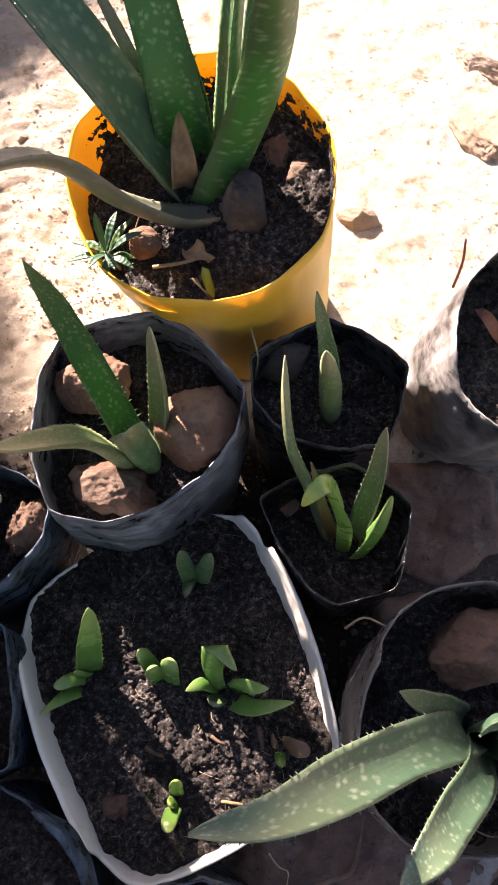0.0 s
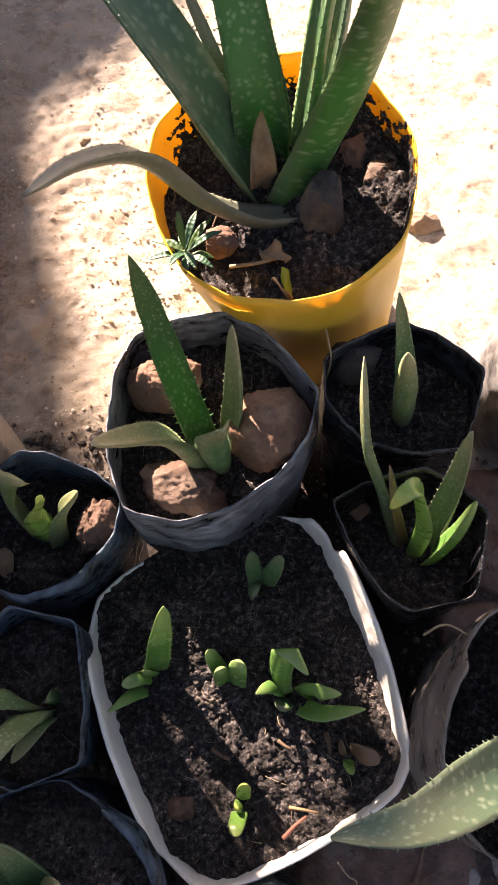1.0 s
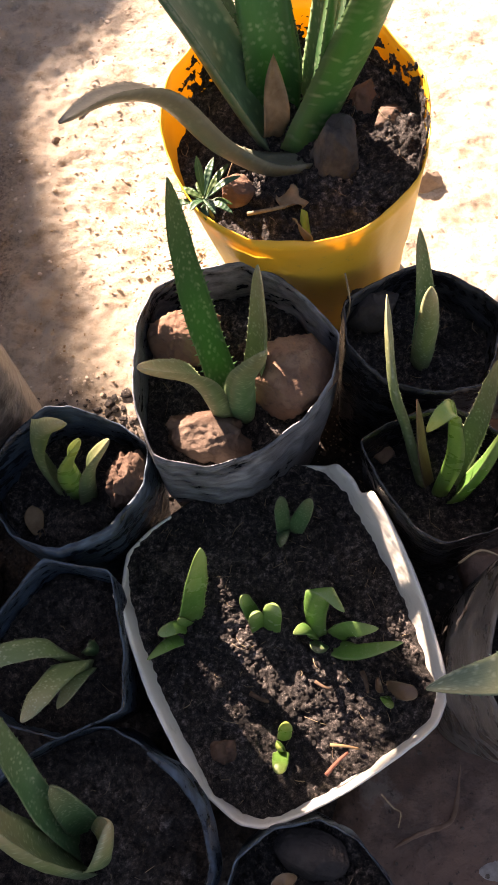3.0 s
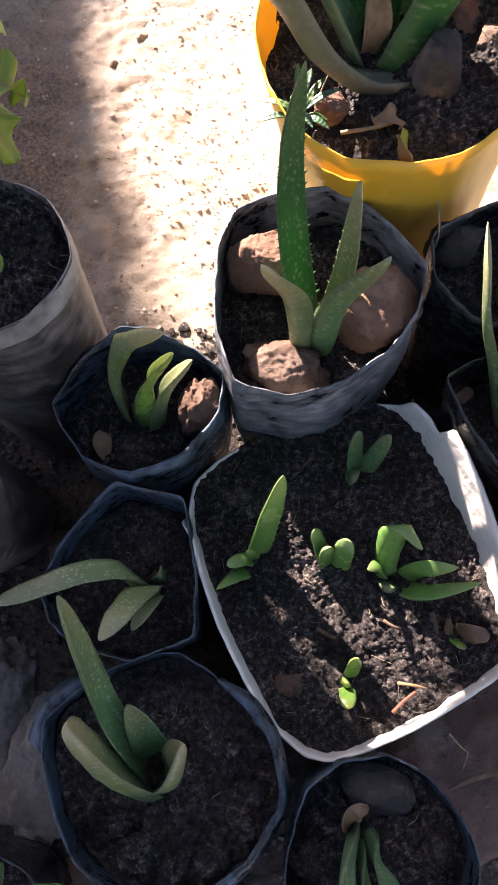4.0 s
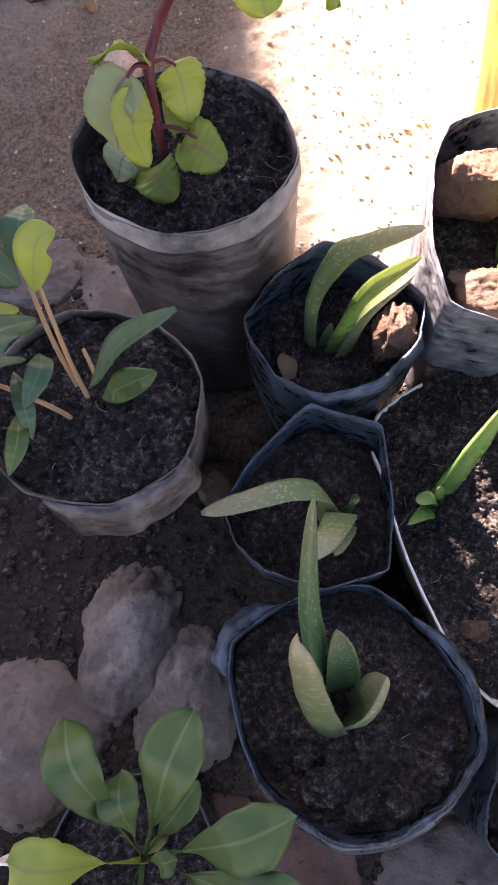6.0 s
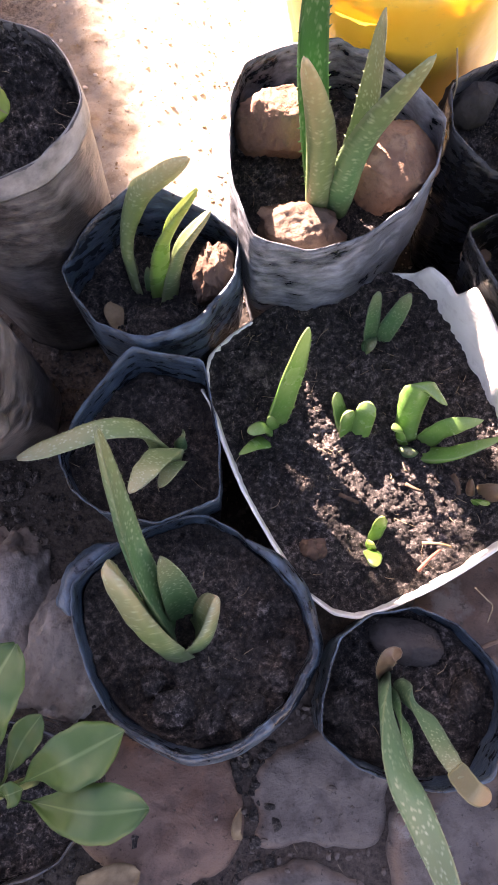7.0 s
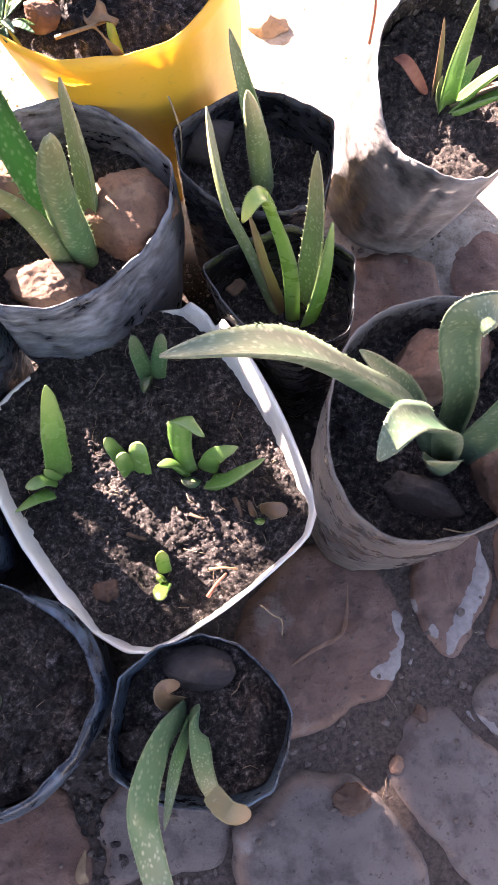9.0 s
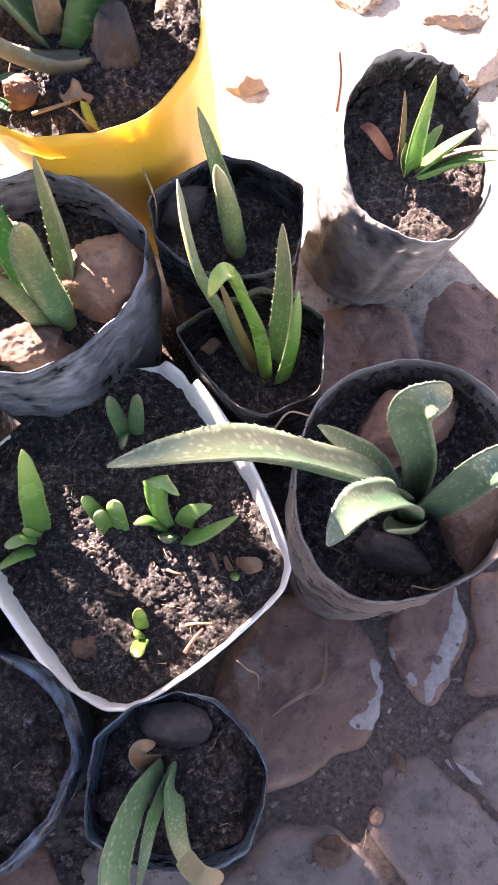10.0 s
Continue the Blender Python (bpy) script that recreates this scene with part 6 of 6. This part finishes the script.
rock("earth_clod", 0.0, -0.146, 0.097, 0.011, 0.013, 0.01, SOIL_DRY, "lump of dry brown earth", "clod", seed=13, rough=0.5)
for x, y, r in ((-0.12, -0.135, 0.006), (-0.14, -0.155, 0.008), (-0.165, -0.158, 0.007), (-0.185, -0.15, 0.009), (-0.155, -0.14, 0.005), (-0.13, -0.09, 0.004), (-0.2, -0.135, 0.006), (-0.115, -0.115, 0.005)):
    rock("earth_clod", x, y, 0.117, r * 1.4, r * 1.2, r * 0.9, SOIL, "small lump of dark earth on the soil", "clod", seed=int(r * 9000) + 70, rough=0.5, turn=x * 900, group="clods in the bag")
rock("earth_clod", -0.083, -0.152, 0.097, 0.012, 0.011, 0.009, SOIL_DRY, "lump of dark earth in a black bag", "clod", seed=18, rough=0.4)
rock("earth_clod", -0.163, 0.136, 0.12, 0.014, 0.02, 0.027, ROCK_BROWN, "sunlit lump of brown earth", "clod", seed=14, rough=0.5)
rock("earth_clod", -0.207, 0.108, 0.117, 0.022, 0.014, 0.01, SOIL_DRY, "flat lump of caked mud", "clod", seed=15, rough=0.25)
rock("earth_clod", -0.022, 0.06, 0.09, 0.012, 0.01, 0.008, SOIL, "round lump of dark soil", "clod", seed=19, rough=0.3)
rock("earth_clod", -0.135, 0.085, 0.09, 0.014, 0.01, 0.006, SOIL_DRY, "flat lump of caked soil", "clod", seed=20, rough=0.3)
rock("earth_clod", -0.095, -0.05, 0.09, 0.01, 0.009, 0.007, ROCK_BROWN, "brown lump of earth", "clod", seed=21, rough=0.4)
GROUND_ROCKS = ((0.125, 0.535, 0.024, 0.016, 0.015, ROCK_TAN, "flat tan stone beside the yellow sack"), (0.392, 0.514, 0.03, 0.024, 0.016, ROCK_TAN, "pale stone half sunk in the ground"), (0.33, 0.547, 0.014, 0.012, 0.01, ROCK_DARK, "small grey stone on the ground"),
                (0.285, 0.665, 0.06, 0.035, 0.016, ROCK_TAN, "broad pale stone sunk in the sand"), (0.3, 0.77, 0.05, 0.03, 0.012, ROCK_TAN, "broad pale stone sunk in the sand"), (0.388, 0.6, 0.04, 0.03, 0.014, ROCK_TAN, "broad pale stone sunk in the sand"),
                (-0.27, 0.66, 0.007, 0.006, 0.006, ROCK_TAN, "small tan pebble on the sand"), (-0.3, 0.62, 0.005, 0.005, 0.005, ROCK_BROWN, "small brown pebble on the sand"), (-0.444, 0.482, 0.04, 0.025, 0.012, ROCK_TAN, "flat stone sunk in the shaded ground"), (-0.56, 0.61, 0.025, 0.02, 0.01, ROCK_BROWN, "brown stone in the shaded ground"),
                (-0.49, 0.25, 0.05, 0.035, 0.014, ROCK_PALE, "grey stone half buried in earth"), (-0.405, 0.225, 0.045, 0.06, 0.012, ROCK_PALE, "grey worn stone half buried in earth"), (-0.43, -0.165, 0.062, 0.068, 0.026, ROCK_PALE, "large grey stone half buried in dark earth"),
                (-0.345, -0.072, 0.042, 0.07, 0.03, ROCK_PALE, "long grey stone in dark earth"), (-0.288, -0.115, 0.038, 0.056, 0.034, ROCK_PALE, "grey stone leaning against a black bag"), (-0.288, 0.06, 0.02, 0.02, 0.012, ROCK_BROWN, "orange-brown stone between the bags"), (-0.42, 0.34, 0.03, 0.04, 0.01, ROCK_PALE, "grey stone sunk in the ground"))
for i, (x, y, sx, sy, sz, mat, label) in enumerate(GROUND_ROCKS):
    h = max(sand_height(x, y), -0.012)
    worn = mat == ROCK_PALE
    rock("stone", x, y, h - sz * (0.75 if not worn else 0.95), sx, sy, sz * (1 if not worn else 0.9), mat, label, seed=30 + i, turn=(-8 if worn and x > -0.4 and y < 0 else i * 37), rough=0.3 if worn else 0.22, group="stones on the ground", broken=0.4 if worn else 0.93)
rock("stone", 0.128, -0.178, -0.006, 0.005, 0.008, 0.003, ROCK_BROWN, "pointed brown stone between the flagstones", seed=61, turn=20, group="stones on the ground")
rock("stone", 0.06, -0.23, -0.004, 0.014, 0.012, 0.008, ROCK_BROWN, "crumbling brown stone on the paving", seed=62, rough=0.4, group="stones on the ground")
rock("stone", 0.1, -0.212, -0.006, 0.007, 0.005, 0.003, ROCK_RED, "reddish stone between the flagstones", seed=63, turn=60, group="stones on the ground")


def dry_leaf(name, pts, w, face, mat, label, **kw):
    return tagged(part(name, broad_leaf(pts, w, face, **kw), mat), label, "leaf")


dry_leaf("dry_leaf", [(-0.045, 0.378, 0.228), (-0.043, 0.372, 0.255), (-0.043, 0.39, 0.29)], 0.02, (0.2, -0.9, 0.3), DRY_LEAF, "dead brown leaf leaning on the aloe", wave=0.22, fold=0.5)
dry_leaf("dry_leaf", [(-0.236, 0.124, 0.129), (-0.233, 0.112, 0.132), (-0.229, 0.099, 0.129)], 0.014, (0.3, -0.2, 0.9), DRY_LEAF, "dry tan leaf on the soil", round_=0.3)
dry_leaf("dry_leaf", [(-0.284, 0.222, 0.215), (-0.274, 0.216, 0.22), (-0.264, 0.21, 0.215)], 0.016, (0.1, -0.2, 1), LEAF_PALE, "faded grey-green fallen leaf", wave=0.2)
dry_leaf("dry_leaf", [(-0.042, 0.318, 0.231), (-0.032, 0.311, 0.237), (-0.022, 0.31, 0.232)], 0.015, (0.1, -0.2, 1), DRY_LEAF, "crumpled brown leaf on the soil", wave=0.3)
dry_leaf("dry_leaf", [(0.199, 0.271, 0.169), (0.183, 0.285, 0.188), (0.176, 0.296, 0.184)], 0.009, (-0.4, -0.3, 0.8), TWIG_RED, "curled red-brown dead leaf", wave=0.1)
dry_leaf("dry_leaf", [(-0.49, 0.578, 0.006), (-0.497, 0.583, 0.014), (-0.506, 0.58, 0.008)], 0.016, (0, 0, 1), DRY_LEAF, "dry leaf on the shaded ground", wave=0.2)
dry_leaf("dry_leaf", [(-0.149, -0.252, 0.003), (-0.152, -0.244, 0.008), (-0.148, -0.23, 0.003)], 0.008, (0.2, 0, 1), DRY_LEAF, "dry curled leaf on the paving", wave=0.2)


dry_leaf("dry_leaf", [(-0.266, -0.288, 0.004), (-0.247, -0.28, 0.009), (-0.222, -0.272, 0.005)], 0.03, (0.1, -0.1, 1), DRY_LEAF, "broad pale dry leaf on the paving", wave=0.1, plump=0.4, n=24)


def twig(name, pts, r, mat, label):
    return tagged(part(name, tube(pts, r, r * 0.7, 8, 6), mat), label, "twig")


twig("twig", [(-0.024, -0.066, 0.098), (-0.016, -0.058, 0.1), (-0.008, -0.052, 0.1)], 0.0015, TWIG_RED, "short reddish twig on the soil")
twig("twig", [(-0.02, -0.047, 0.099), (-0.01, -0.048, 0.102), (0.0, -0.05, 0.099)], 0.0012, STEM_TAN, "short tan twig on the soil")
twig("wood_chip", [(0.006, 0.001, 0.0975), (0.008, -0.006, 0.1), (0.009, -0.013, 0.0975)], 0.0022, BARK, "brown chip of bark on the soil")
twig("wood_chip", [(-0.075, -0.012, 0.0975), (-0.068, -0.016, 0.1), (-0.062, -0.018, 0.0975)], 0.0018, BARK, "brown chip of bark on the soil")
twig("wood_chip", [(-0.028, -0.005, 0.0975), (-0.022, -0.009, 0.0995), (-0.016, -0.011, 0.0975)], 0.0015, BARK, "dark chip of wood on the soil")
twig("twig", [(-0.352, 0.011, 0.213), (-0.343, 0.006, 0.216), (-0.336, 0.002, 0.213)], 0.0026, TWIG_RED, "pinkish twig on the soil")
twig("twig", [(-0.065, 0.304, 0.232), (-0.045, 0.304, 0.236), (-0.03, 0.31, 0.234)], 0.0015, STRAW, "tan twig across the soil")
twig("root_fibre", [(0.012, -0.078, 0.104), (0.019, -0.086, 0.104), (0.025, -0.09, 0.096), (0.024, -0.1, 0.085)], 0.0006, STRAW, "dry root hanging over the sack's edge")
twig("root_fibre", [(0.062, 0.058, 0.19), (0.072, 0.062, 0.206), (0.085, 0.056, 0.208)], 0.0009, STRAW, "dry root sticking out of the clear bag")
twig("root_fibre", [(0.006, 0.256, 0.15), (0.009, 0.258, 0.18), (0.006, 0.265, 0.198), (0.004, 0.268, 0.206)], 0.0009, STRAW, "dry root curling over a black bag's edge")
twig("root_fibre", [(0.166, 0.326, 0.17), (0.166, 0.328, 0.2), (0.163, 0.332, 0.222)], 0.0014, TWIG_RED, "dry stalk at the edge of a grey bag")
twig("root_fibre", [(-0.08, 0.335, 0.232), (-0.072, 0.345, 0.244), (-0.06, 0.348, 0.24)], 0.0006, STRAW, "thin root on the soil")
twig("root_fibre", [(-0.64, 0.32, 0.008), (-0.6, 0.34, 0.012), (-0.565, 0.365, 0.01)], 0.0008, STRAW, "dry grass stalk on the ground")
twig("root_fibre", [(0.13, -0.055, 0.172), (0.142, -0.06, 0.175), (0.155, -0.058, 0.172)], 0.0006, STRAW, "thin root on the soil")

# the head of a straw broom lying on the ground
broom = thing("straw_broom", -0.68, 0.68, 0.0, "yellow straw broom head lying on the shaded ground", "broom")
br = random.Random(8)
bm = bmesh.new()
for i in range(420):
    u = br.random()
    a = Vector((-0.8 + br.uniform(-0.02, 0.02), 0.8 + br.uniform(-0.02, 0.02), 0.02 + br.random() * 0.02))
    d = Vector((0.75 + (u - 0.5) * 0.9, -0.65 + (u - 0.5) * 0.9, 0)).normalized()
    l = 0.25 + br.uniform(-0.015, 0.015)
    b = a + d * l
    b.z = 0.008 + br.random() * 0.03
    tube([a, a.lerp(b, 0.5) + Vector((0, 0, 0.006)), b], 0.0011, 0.0008, 5, 4, bm)
tagged(part("bristles", bm, BROOM_STRAW, broom, "bundle of yellow straws"), kind="stuff")
stem(broom, [(-0.86, 0.86, 0.03), (-0.81, 0.81, 0.03)], 0.022, 0.024, STRAW, name="binding")

# a pale cup-like pot at the edge of the group
O = Outline(-0.375, -0.252, 0.034, 0.034, 8, 0, 0.1, 15)
grow_bag("small pale plastic cup filled with dry soil", O, FILM_WHITE, 0.1, 0.09, 0.0, 90, 0.001, 15, base=0.8, wrinkle=0.004, soil_mat=SOIL_DRY, group="", name="plastic_cup", count=80)
